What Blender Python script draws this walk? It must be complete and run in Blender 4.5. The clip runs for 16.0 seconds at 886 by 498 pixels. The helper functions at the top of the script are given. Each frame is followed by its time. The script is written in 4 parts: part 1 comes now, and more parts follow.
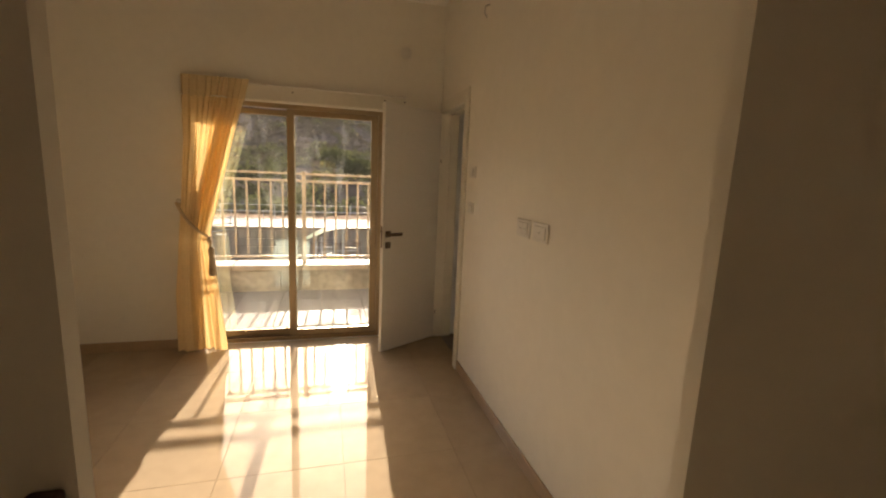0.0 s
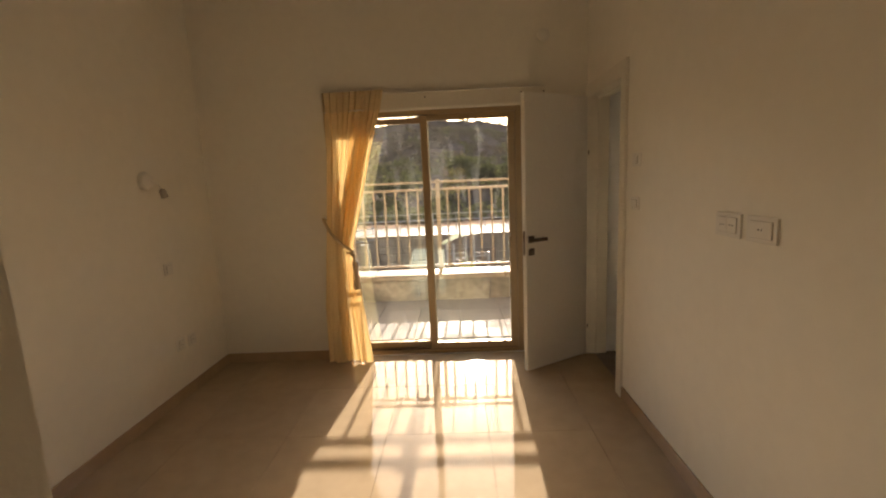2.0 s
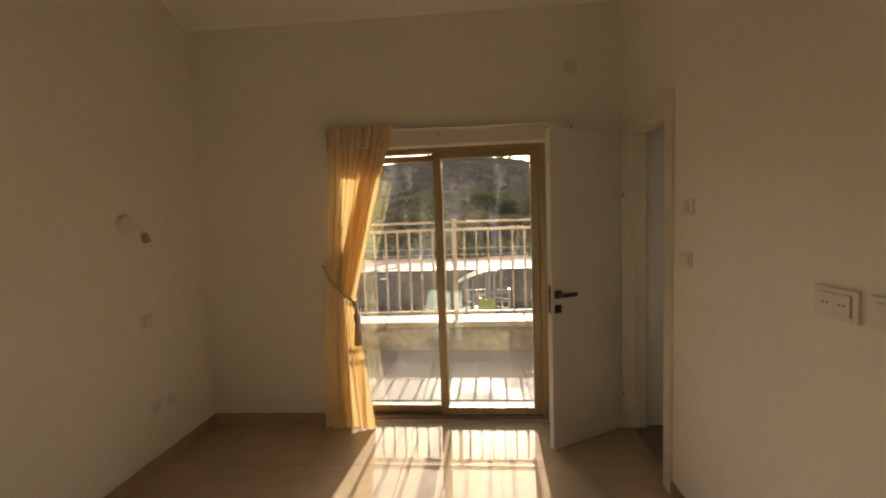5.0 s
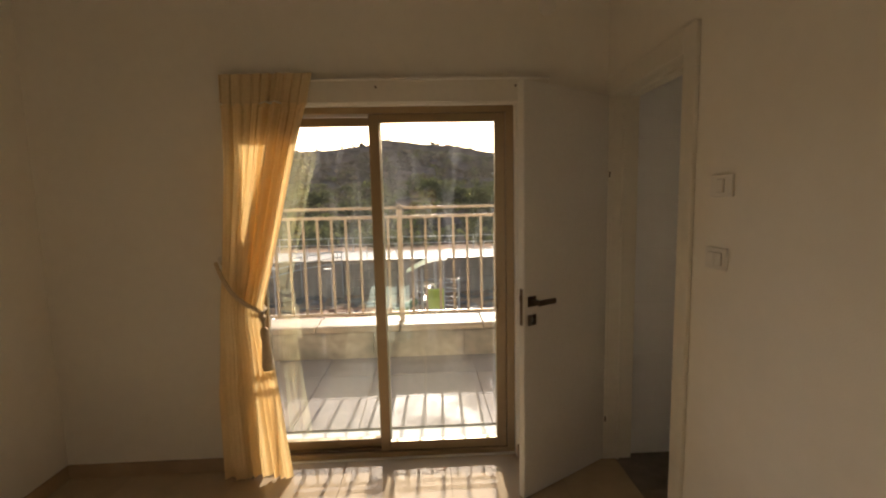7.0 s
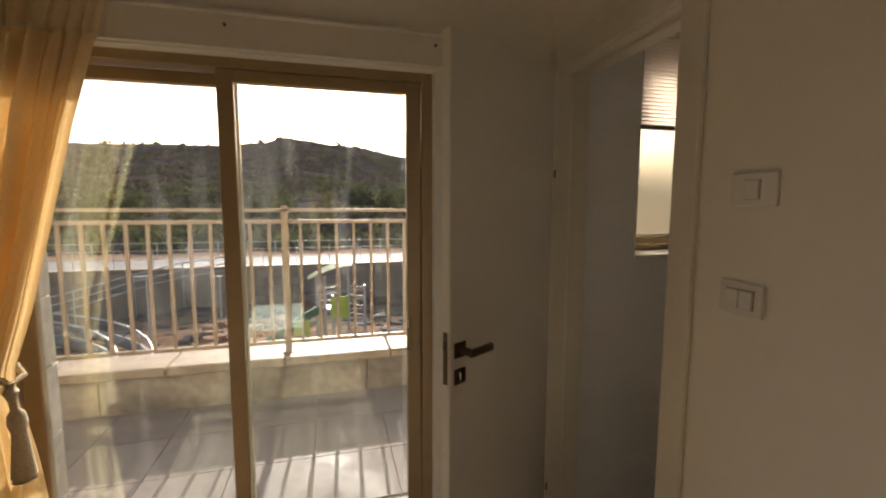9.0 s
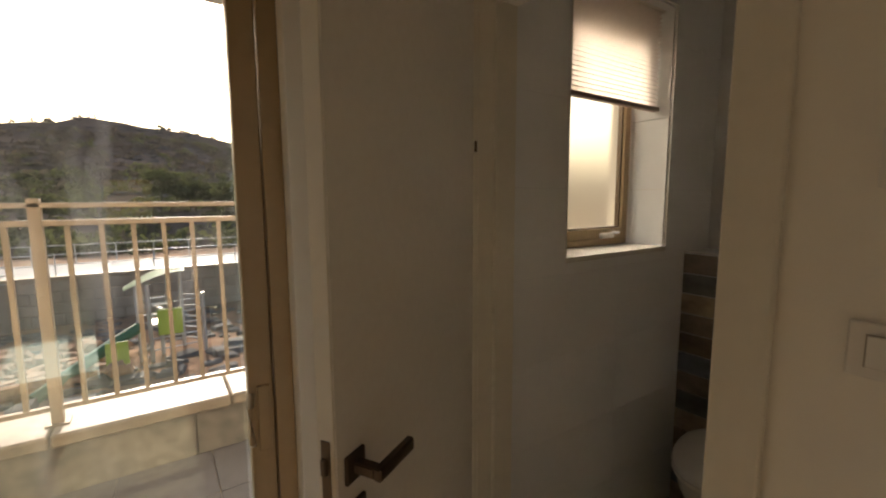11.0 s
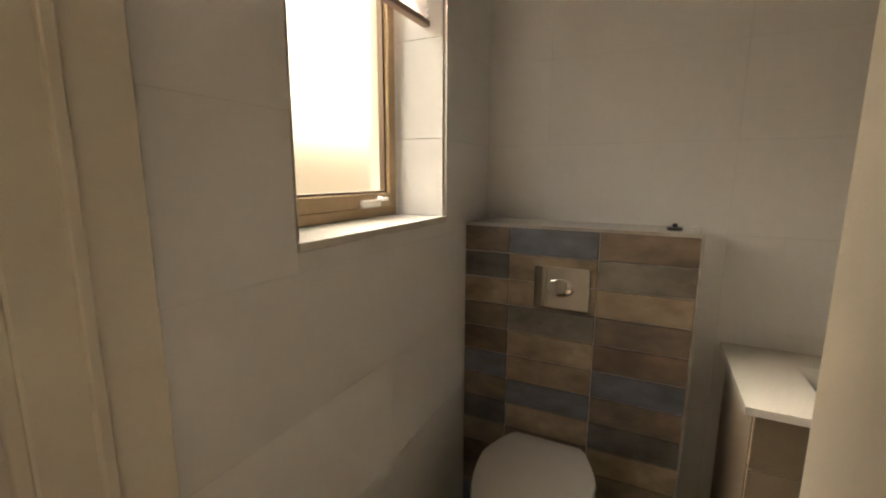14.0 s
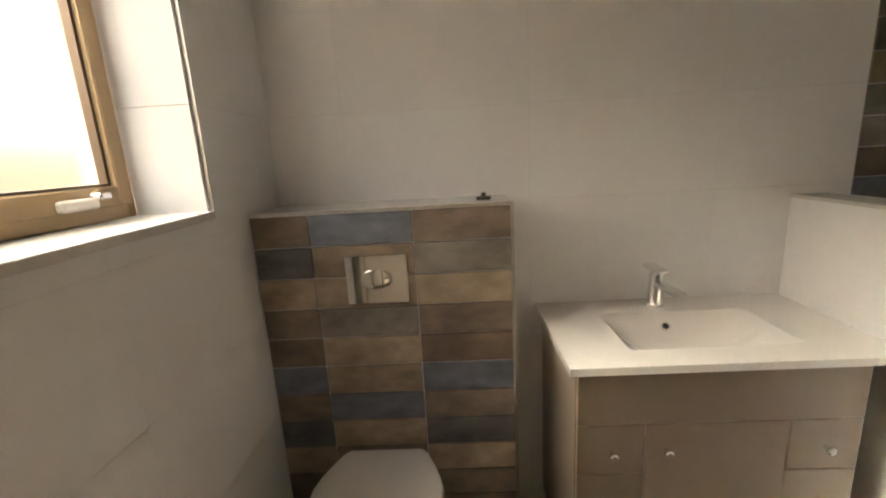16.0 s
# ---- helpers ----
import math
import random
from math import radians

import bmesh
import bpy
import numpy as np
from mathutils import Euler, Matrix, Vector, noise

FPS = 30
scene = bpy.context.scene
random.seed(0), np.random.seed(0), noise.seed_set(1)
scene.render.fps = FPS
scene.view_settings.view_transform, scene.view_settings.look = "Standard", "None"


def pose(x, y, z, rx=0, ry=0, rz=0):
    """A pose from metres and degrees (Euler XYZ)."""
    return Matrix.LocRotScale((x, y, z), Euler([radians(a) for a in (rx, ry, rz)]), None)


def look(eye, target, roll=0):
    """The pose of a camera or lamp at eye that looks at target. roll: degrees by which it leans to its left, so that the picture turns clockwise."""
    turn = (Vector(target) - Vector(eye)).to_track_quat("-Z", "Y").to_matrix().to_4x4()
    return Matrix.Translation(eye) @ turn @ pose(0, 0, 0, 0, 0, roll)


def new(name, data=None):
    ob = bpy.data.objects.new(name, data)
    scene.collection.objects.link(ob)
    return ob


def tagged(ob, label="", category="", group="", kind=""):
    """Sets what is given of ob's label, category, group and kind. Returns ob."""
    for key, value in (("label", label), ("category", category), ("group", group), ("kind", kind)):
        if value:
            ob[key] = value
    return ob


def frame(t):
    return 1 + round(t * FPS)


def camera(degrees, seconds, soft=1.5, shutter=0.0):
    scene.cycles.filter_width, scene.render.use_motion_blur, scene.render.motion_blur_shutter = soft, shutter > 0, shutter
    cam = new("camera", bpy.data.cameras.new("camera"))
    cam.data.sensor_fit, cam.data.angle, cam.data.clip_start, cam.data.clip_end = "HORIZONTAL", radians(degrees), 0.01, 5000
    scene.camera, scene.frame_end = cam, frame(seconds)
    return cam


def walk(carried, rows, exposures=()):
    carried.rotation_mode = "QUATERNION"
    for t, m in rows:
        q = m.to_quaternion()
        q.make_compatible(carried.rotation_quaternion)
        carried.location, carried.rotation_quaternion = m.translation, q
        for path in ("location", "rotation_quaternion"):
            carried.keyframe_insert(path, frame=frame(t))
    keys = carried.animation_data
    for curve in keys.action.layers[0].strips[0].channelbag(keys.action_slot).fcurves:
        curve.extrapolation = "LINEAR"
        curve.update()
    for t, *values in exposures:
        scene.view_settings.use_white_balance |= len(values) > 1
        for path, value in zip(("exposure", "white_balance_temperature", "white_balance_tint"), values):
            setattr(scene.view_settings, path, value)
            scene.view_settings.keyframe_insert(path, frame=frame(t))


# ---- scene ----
cam = camera(92.2, 16.0, soft=2.1)
PATH = [
    (0, (0.051, 0.279, 1.484), (0.578, 2.181, 1.158), 2.5),
    (0.5, (0.085, 0.306, 1.475), (0.334, 2.265, 1.162), 2.2),
    (1, (0.064, 0.388, 1.467), (0.173, 2.357, 1.134), -0.3),
    (1.5, (0.012, 0.504, 1.466), (0.093, 2.48, 1.172), -2.4),
    (2, (-0.007, 0.63, 1.459), (-0.074, 2.605, 1.149), -2.6),
    (2.5, (0.049, 0.787, 1.459), (-0.442, 2.702, 1.153), -0.6),
    (3, (0.095, 0.872, 1.483), (-0.715, 2.683, 1.237), -1.2),
    (3.5, (0.15, 0.897, 1.499), (-0.736, 2.683, 1.336), -0.9),
    (4, (0.108, 0.917, 1.511), (-0.525, 2.809, 1.382), -0.8),
    (4.5, (0.038, 0.942, 1.531), (-0.295, 2.91, 1.402), -1.7),
    (7, (0.031, 1.727, 1.498), (0.111, 3.714, 1.285), -1.3),
    (7.5, (0.068, 1.903, 1.485), (0.229, 3.884, 1.27), -0.9),
    (8, (0.11, 2.103, 1.505), (0.33, 4.084, 1.329), -0.6),
    (8.5, (0.11, 2.246, 1.502), (0.476, 4.203, 1.312), -0.3),
    (11, (0.272, 3.052, 1.487), (1.379, 4.702, 1.253), -0.3),
    (11.5, (0.306, 3.174, 1.479), (1.624, 4.653, 1.205), -0.7),
    (12, (0.413, 3.273, 1.444), (1.857, 4.63, 1.174), 0.6),
    (12.5, (0.586, 3.348, 1.421), (2.098, 4.638, 1.205), -1.2),
    (13, (0.723, 3.38, 1.425), (2.36, 4.494, 1.145), -0.7),
    (13.5, (0.807, 3.442, 1.413), (2.592, 4.285, 1.095), -1.9),
    (14, (0.871, 3.449, 1.405), (2.638, 4.321, 1.067), 0.2),
    (14.5, (0.921, 3.462, 1.397), (2.726, 4.249, 1.047), 0.9),
    (15, (0.999, 3.462, 1.397), (2.884, 4.003, 1.003), -0.7),
    (15.5, (1.064, 3.472, 1.389), (2.981, 3.832, 0.95), -2.5),
    (16, (1.109, 3.465, 1.382), (3.058, 3.542, 0.942), -3.3),
]
EXPOSURES = [
    (0.0, 1.52, 7350, 14), (2.0, 1.3, 7250, 14), (4.5, 1.18, 7150, 13), (7.0, 1.05, 6800, 12), (8.5, 0.85, 6500, 12), (11.0, 0.85, 6550, 11),
    (12.0, 1.1, 6750, 12), (13.0, 1.5, 6700, 12), (14.0, 1.9, 6400, 11), (15.0, 2.2, 6250, 11), (16.0, 2.35, 6000, 11)]
walk(cam, [(t, look(eye, target, roll)) for t, eye, target, roll in PATH], EXPOSURES)

# ---- light ----
SUN_DIR = Vector((-0.037, -1.0, -0.455))
world = bpy.data.worlds.new("sky")
scene.world = world
world.use_nodes = True
wn = world.node_tree
sky = wn.nodes.new("ShaderNodeTexSky")
sky.sky_type = "NISHITA"
sky.sun_disc = False
sky.sun_elevation = radians(24.5)
sky.sun_rotation = radians(2.1)
sky.dust_density = 3.0
wn.nodes["Background"].inputs["Strength"].default_value = 0.15
wn.links.new(sky.outputs["Color"], wn.nodes["Background"].inputs["Color"])
sun_data = bpy.data.lights.new("sun", "SUN")
sun_data.energy, sun_data.angle, sun_data.color = 3.4, radians(0.55), (1.0, 0.945, 0.85)
sun = new("sun", sun_data)
sun.rotation_euler = SUN_DIR.to_track_quat("-Z", "Y").to_euler()

# ---- materials ----


def mat(name, color, rough=0.5, metal=0.0, grain=0.06, scale=30.0, stain=0.05, stain_scale=2.0, bump=0.1, bump_scale=120.0,
        spec=0.5, per_object=0.0, trans=0.0, stretch=(1, 1, 1), coat=0.0, rough_var=0.0):
    """A surface with grain and broad stains in its colour, and fine relief."""
    m = bpy.data.materials.new(name)
    m.use_nodes = True
    nt = m.node_tree
    b = nt.nodes["Principled BSDF"]
    geo = nt.nodes.new("ShaderNodeNewGeometry")
    mp = nt.nodes.new("ShaderNodeMapping")
    mp.inputs["Scale"].default_value = stretch
    nt.links.new(geo.outputs["Position"], mp.inputs["Vector"])

    def noise_tex(s, detail=4.0):
        n = nt.nodes.new("ShaderNodeTexNoise")
        n.inputs["Scale"].default_value = s
        n.inputs["Detail"].default_value = detail
        nt.links.new(mp.outputs["Vector"], n.inputs["Vector"])
        return n

    n1, n2 = noise_tex(scale), noise_tex(stain_scale, 3.0)

    def ramp(src, amount):
        r = nt.nodes.new("ShaderNodeMapRange")
        r.inputs["From Min"].default_value, r.inputs["From Max"].default_value = 0.3, 0.7
        r.inputs["To Min"].default_value, r.inputs["To Max"].default_value = 1 - amount, 1 + amount
        nt.links.new(src, r.inputs["Value"])
        return r.outputs["Result"]

    def mul(a, c):
        k = nt.nodes.new("ShaderNodeMath")
        k.operation = "MULTIPLY"
        nt.links.new(a, k.inputs[0])
        nt.links.new(c, k.inputs[1])
        return k.outputs[0]

    v = mul(ramp(n1.outputs["Fac"], grain), ramp(n2.outputs["Fac"], stain))
    if per_object:
        oi = nt.nodes.new("ShaderNodeObjectInfo")
        r = nt.nodes.new("ShaderNodeMapRange")
        r.inputs["To Min"].default_value, r.inputs["To Max"].default_value = 1 - per_object, 1 + per_object
        nt.links.new(oi.outputs["Random"], r.inputs["Value"])
        v = mul(v, r.outputs["Result"])
    sc = nt.nodes.new("ShaderNodeVectorMath")
    sc.operation = "SCALE"
    sc.inputs[0].default_value = color
    nt.links.new(v, sc.inputs["Scale"])
    nt.links.new(sc.outputs["Vector"], b.inputs["Base Color"])
    b.inputs["Roughness"].default_value = rough
    b.inputs["Metallic"].default_value = metal
    b.inputs["Specular IOR Level"].default_value = spec
    b.inputs["Transmission Weight"].default_value = trans
    b.inputs["Coat Weight"].default_value = coat
    if rough_var:
        r = nt.nodes.new("ShaderNodeMapRange")
        r.inputs["From Min"].default_value, r.inputs["From Max"].default_value = 0.35, 0.7
        r.inputs["To Min"].default_value, r.inputs["To Max"].default_value = max(rough - rough_var, 0.02), rough + rough_var
        nt.links.new(n2.outputs["Fac"], r.inputs["Value"])
        nt.links.new(r.outputs["Result"], b.inputs["Roughness"])
    if bump:
        nb = noise_tex(bump_scale, 3.0)
        bp = nt.nodes.new("ShaderNodeBump")
        bp.inputs["Strength"].default_value = bump
        bp.inputs["Distance"].default_value = 0.004
        nt.links.new(nb.outputs["Fac"], bp.inputs["Height"])
        nt.links.new(bp.outputs["Normal"], b.inputs["Normal"])
    return m


def cloth(name, color, through_color, share=0.5, weave=900.0, rough=0.9):
    """Thin cloth: part of the light passes through it."""
    m = mat(name, color, rough, grain=0.05, scale=60, stain=0.06, stain_scale=4, bump=0.15, bump_scale=weave, spec=0.1)
    nt = m.node_tree
    out = nt.nodes["Material Output"]
    tr = nt.nodes.new("ShaderNodeBsdfTranslucent")
    tr.inputs["Color"].default_value = (*through_color, 1)
    mix = nt.nodes.new("ShaderNodeMixShader")
    mix.inputs["Fac"].default_value = share
    nt.links.new(nt.nodes["Principled BSDF"].outputs[0], mix.inputs[1])
    nt.links.new(tr.outputs[0], mix.inputs[2])
    nt.links.new(mix.outputs[0], out.inputs["Surface"])
    return m


def clear_glass(name, dust=0.02):
    """Window glass with faint wiped streaks of dust."""
    m = bpy.data.materials.new(name)
    m.use_nodes = True
    nt = m.node_tree
    nt.nodes.remove(nt.nodes["Principled BSDF"])
    out = nt.nodes["Material Output"]
    tp, gl, df = (nt.nodes.new(k) for k in ("ShaderNodeBsdfTransparent", "ShaderNodeBsdfGlossy", "ShaderNodeBsdfTranslucent"))
    tp.inputs["Color"].default_value = (0.985, 0.975, 0.965, 1)
    gl.inputs["Roughness"].default_value = 0.0
    gl.inputs["Color"].default_value = (0.74, 0.95, 0.95, 1)
    lw = nt.nodes.new("ShaderNodeLayerWeight")
    lw.inputs["Blend"].default_value = 0.5
    pw = nt.nodes.new("ShaderNodeMath")
    pw.operation, pw.inputs[1].default_value = "POWER", 4.0
    fr = nt.nodes.new("ShaderNodeMath")
    fr.operation, fr.inputs[1].default_value, fr.inputs[2].default_value = "MULTIPLY_ADD", 0.6, 0.13
    nt.links.new(lw.outputs["Facing"], pw.inputs[0])
    nt.links.new(pw.outputs[0], fr.inputs[0])
    m1, m2 = nt.nodes.new("ShaderNodeMixShader"), nt.nodes.new("ShaderNodeMixShader")
    geo, mp = nt.nodes.new("ShaderNodeNewGeometry"), nt.nodes.new("ShaderNodeMapping")
    mp.inputs["Scale"].default_value = (7.0, 1.0, 1.6)
    mp.inputs["Rotation"].default_value = (0, 0.35, 0)
    n = nt.nodes.new("ShaderNodeTexNoise")
    n.inputs["Scale"].default_value, n.inputs["Detail"].default_value, n.inputs["Distortion"].default_value = 1.6, 5, 0.6
    r = nt.nodes.new("ShaderNodeMapRange")
    r.inputs["From Min"].default_value, r.inputs["From Max"].default_value = 0.52, 0.78
    r.inputs["To Min"].default_value, r.inputs["To Max"].default_value = dust * 0.25, dust * 3
    nt.links.new(geo.outputs["Position"], mp.inputs["Vector"])
    nt.links.new(mp.outputs["Vector"], n.inputs["Vector"])
    nt.links.new(n.outputs["Fac"], r.inputs["Value"])
    nt.links.new(r.outputs["Result"], m1.inputs["Fac"])
    nt.links.new(tp.outputs[0], m1.inputs[1])
    nt.links.new(df.outputs[0], m1.inputs[2])
    nt.links.new(fr.outputs[0], m2.inputs["Fac"])
    nt.links.new(m1.outputs[0], m2.inputs[1])
    nt.links.new(gl.outputs[0], m2.inputs[2])
    nt.links.new(m2.outputs[0], out.inputs["Surface"])
    return m


WALL = mat("white_wall_paint", (0.86, 0.82, 0.735), 0.7, grain=0.015, scale=14, stain=0.02, stain_scale=1.3, bump=0.12, bump_scale=160, spec=0.25)
CEIL = mat("white_ceiling_paint", (0.88, 0.86, 0.81), 0.85, grain=0.015, stain=0.02, bump=0.08, spec=0.2)
FLOOR_TILE = mat("polished_beige_porcelain", (0.48, 0.37, 0.25), 0.045, grain=0.05, scale=9, stain=0.05, stain_scale=1.2, bump=0.012, bump_scale=6, per_object=0.03, rough_var=0.02)
BASE_TILE = mat("skirting_tile", (0.47, 0.34, 0.22), 0.2, grain=0.05, scale=12, stain=0.04, bump=0.02)
GROUT = mat("grout", (0.44, 0.34, 0.24), 0.9, bump=0.2)
GROUT_W = mat("white_grout", (0.72, 0.73, 0.74), 0.9, bump=0.2)
WHITE_TILE = mat("glossy_white_tile", (0.86, 0.863, 0.87), 0.17, grain=0.01, stain=0.015, bump=0.012, bump_scale=5, per_object=0.012, rough_var=0.03)
BATH_FLOOR = mat("grey_brown_floor_tile", (0.22, 0.18, 0.14), 0.45, grain=0.2, scale=12, stain=0.15, per_object=0.1)
DOOR = mat("grey_white_door_laminate", (0.76, 0.73, 0.68), 0.4, grain=0.02, scale=50, stain=0.02, bump=0.05, bump_scale=300)
CASING = mat("white_door_casing", (0.76, 0.72, 0.63), 0.45, grain=0.02, stain=0.03, bump=0.05, bump_scale=200)
BRONZE = mat("champagne_aluminium", (0.40, 0.295, 0.17), 0.38, metal=0.35, grain=0.03, stain=0.04, bump=0.03, bump_scale=400)
STEEL_DARK = mat("dark_brushed_steel", (0.16, 0.12, 0.09), 0.35, metal=0.9, grain=0.08, scale=300, bump=0.03)
CHROME = mat("chrome", (0.82, 0.82, 0.80), 0.05, metal=1.0, grain=0.01, bump=0.0)
BLACK = mat("black_rubber", (0.02, 0.02, 0.02), 0.6)
PLASTIC = mat("white_plastic", (0.78, 0.75, 0.69), 0.35, grain=0.01, stain=0.02, bump=0.02)
# grey of the lamp heads; round switch inserts it stands in for gap shade
PLASTIC_G = mat("grey_plastic_and_gap_shade", (0.42, 0.38, 0.33), 0.6)
RAIL_PAINT = mat("cream_painted_steel", (0.36, 0.25, 0.15), 0.42, grain=0.06, scale=40, stain=0.10, stain_scale=5, bump=0.08)
COPING = mat("honey_limestone_coping", (0.32, 0.235, 0.148), 0.5, grain=0.18, scale=16, stain=0.22, stain_scale=3.5, bump=0.3, bump_scale=40, per_object=0.06)
PARAPET = mat("weathered_parapet_stone", (0.26, 0.21, 0.15), 0.8, grain=0.25, scale=14, stain=0.5, stain_scale=2.2, bump=0.5, bump_scale=35, per_object=0.1)
BALC_TILE = mat("wet_balcony_tile", (0.24, 0.20, 0.17), 0.6, spec=0.18, grain=0.12, scale=20, stain=0.18, stain_scale=2.4, bump=0.08, bump_scale=60, per_object=0.05, rough_var=0.2)
STONE = mat("stone_cladding", (0.52, 0.45, 0.36), 0.8, grain=0.2, scale=20, stain=0.15, bump=0.6, bump_scale=40, per_object=0.1)
SILL = mat("pink_stone_sill", (0.55, 0.37, 0.25), 0.5, grain=0.12, scale=40, stain=0.08)
MARBLE = mat("white_marble_sill", (0.68, 0.66, 0.63), 0.2, grain=0.05, scale=25, stain=0.08, stain_scale=5)
WOOD = mat("dark_stained_wood", (0.10, 0.045, 0.025), 0.4, grain=0.3, scale=30, stretch=(1, 1, 6), stain=0.15)
CERAMIC = mat("white_ceramic", (0.80, 0.78, 0.75), 0.08, grain=0.005, stain=0.01, bump=0.0)
VANITY = mat("taupe_lacquer", (0.235, 0.185, 0.135), 0.3, grain=0.02, stain=0.03, bump=0.02)
TRIM = mat("aluminium_tile_trim", (0.6, 0.58, 0.55), 0.3, metal=0.9, bump=0.0)
CURTAIN = cloth("yellow_curtain_cloth", (0.84, 0.68, 0.41), (0.90, 0.65, 0.30), 0.34)
CURTAIN_HEAD = cloth("doubled_curtain_heading", (0.80, 0.65, 0.40), (0.60, 0.42, 0.2), 0.25)
ROPE = mat("cream_rope", (0.62, 0.48, 0.30), 0.85, grain=0.2, scale=200, bump=0.5, bump_scale=400)
BLIND = cloth("pleated_blind_cloth", (0.82, 0.78, 0.77), (0.84, 0.79, 0.78), 0.55)
STRIPE_D = cloth("brown_blind_cloth", (0.16, 0.09, 0.055), (0.12, 0.06, 0.03), 0.25)
# tints the fill light let into the corridor
CORRIDOR_FILL_PANE = cloth("amber_fill_pane", (0.6, 0.5, 0.36), (0.95, 0.74, 0.48), 0.9)
STRIPE_L = cloth("cream_blind_cloth", (0.55, 0.45, 0.31), (0.45, 0.33, 0.2), 0.35)
FROST = cloth("frosted_glass", (0.55, 0.52, 0.45), (0.80, 0.70, 0.50), 0.85, weave=25.0, rough=0.12)
fn = FROST.node_tree
rf = fn.nodes.new("ShaderNodeBsdfRefraction")
rf.inputs["Color"].default_value = (0.80, 0.735, 0.61, 1)
rf.inputs["Roughness"].default_value, rf.inputs["IOR"].default_value = 0.35, 1.45
fm = fn.nodes.new("ShaderNodeMixShader")
fm.inputs["Fac"].default_value = 0.88
fn.links.new(fn.nodes["Material Output"].inputs["Surface"].links[0].from_socket, fm.inputs[1])
fn.links.new(rf.outputs[0], fm.inputs[2])
fn.links.new(fm.outputs[0], fn.nodes["Material Output"].inputs["Surface"])
GLASS = clear_glass("window_glass", 0.013)

# ---- building helpers ----
ORG = {}


def box_into(bm, lo, hi):
    v = [bm.verts.new((x, y, z)) for x in (lo[0], hi[0]) for y in (lo[1], hi[1]) for z in (lo[2], hi[2])]
    for q in ((0, 1, 3, 2), (4, 6, 7, 5), (0, 4, 5, 1), (2, 3, 7, 6), (0, 2, 6, 4), (1, 5, 7, 3)):
        bm.faces.new([v[i] for i in q])
    return v


def boxes(*pairs, bevel=0.0, seg=2):
    bm = bmesh.new()
    for lo, hi in pairs:
        box_into(bm, lo, hi)
    if bevel:
        bmesh.ops.bevel(bm, geom=list(bm.edges), offset=bevel, segments=seg, affect="EDGES", profile=0.5, clamp_overlap=True)
    return bm


def tube(points, radius, sides=10, closed=False, caps=True):
    """A round bar along points; radius is a number or one for each point."""
    bm = bmesh.new()
    pts = [Vector(p) for p in points]
    rings = []
    for i, p in enumerate(pts):
        a, b = pts[max(i - 1, 0)], pts[min(i + 1, len(pts) - 1)]
        d = (b - a).normalized()
        side = d.cross(Vector((0, 0, 1)))
        if side.length < 1e-3:
            side = Vector((1, 0, 0))
        side.normalize()
        up = side.cross(d)
        r = radius[i] if isinstance(radius, (list, tuple)) else radius
        rings.append([bm.verts.new(p + (side * math.cos(k * math.tau / sides) + up * math.sin(k * math.tau / sides)) * r) for k in range(sides)])
    for a, b in zip(rings, rings[1:]):
        for k in range(sides):
            bm.faces.new((a[k], a[(k + 1) % sides], b[(k + 1) % sides], b[k]))
    if caps:
        bm.faces.new(rings[0][::-1])
        bm.faces.new(rings[-1])
    return bm


def link(name, bm, material, smooth=False):
    bmesh.ops.recalc_face_normals(bm, faces=bm.faces)
    me = bpy.data.meshes.new(name)
    bm.to_mesh(me)
    bm.free()
    me.materials.append(material)
    if smooth:
        me.polygons.foreach_set("use_smooth", [True] * len(me.polygons))
        me.set_sharp_from_angle(angle=radians(35))
    return new(name, me)


def thing(name, base, label, category, group="", kind=""):
    ob = new(name)
    ob.location = base
    ob.empty_display_size = 0.1
    ORG[ob] = Vector(base)
    return tagged(ob, label, category, group, kind)


def part(name, bm, material, parent, label="", smooth=False):
    """Links a bmesh given in world coordinates as one mesh under a thing or a part."""
    o = ORG[parent]
    bmesh.ops.translate(bm, verts=bm.verts, vec=-o)
    ob = link(name, bm, material, smooth)
    ob.parent = parent
    ORG[ob] = o
    if label:
        ob["label"] = label
    return ob


def solid(name, bm, material, label, category, kind="structure", smooth=False):
    ob = link(name, bm, material, smooth)
    ORG[ob] = Vector((0, 0, 0))
    return tagged(ob, label, category, "", kind)


PIECES = {}


def piece(name, size, at, material, parent, bevel=0.002, turn=0.0):
    """A tile or stone of that size centred at a place, sharing its mesh with others of the same size."""
    key = (name, tuple(round(s, 3) for s in size), material.name, bevel)
    if key not in PIECES:
        h = [s / 2 for s in size]
        bm = boxes(((-h[0], -h[1], -h[2]), (h[0], h[1], h[2])))
        if bevel:
            bmesh.ops.bevel(bm, geom=list(bm.edges), offset=bevel, segments=1, affect="EDGES")
        bmesh.ops.recalc_face_normals(bm, faces=bm.faces)
        me = bpy.data.meshes.new(name)
        bm.to_mesh(me)
        bm.free()
        me.materials.append(material)
        PIECES[key] = me
    ob = new(name, PIECES[key])
    ob.location = Vector(at) - ORG[parent]
    ob.rotation_euler = (0, 0, turn)
    ob.parent = parent
    return ob


# ---- the rooms ----
H = 2.66            # flat ceilings of the bathroom and corridor
EAVES = 2.93        # bedroom ceiling where it meets the window wall
RISE = 0.42         # slope of the bedroom ceiling
HT = 4.7            # tops of the walls that run up under it
WX, EX = -2.02, 1.044   # bedroom side walls
NY, OUT = 4.08, 4.45    # window wall, its two faces
SY0, SY1 = 0.785, 0.815   # wall with the entrance opening
BX0, BX1 = 1.18, 2.542  # bathroom
BY0 = 1.45

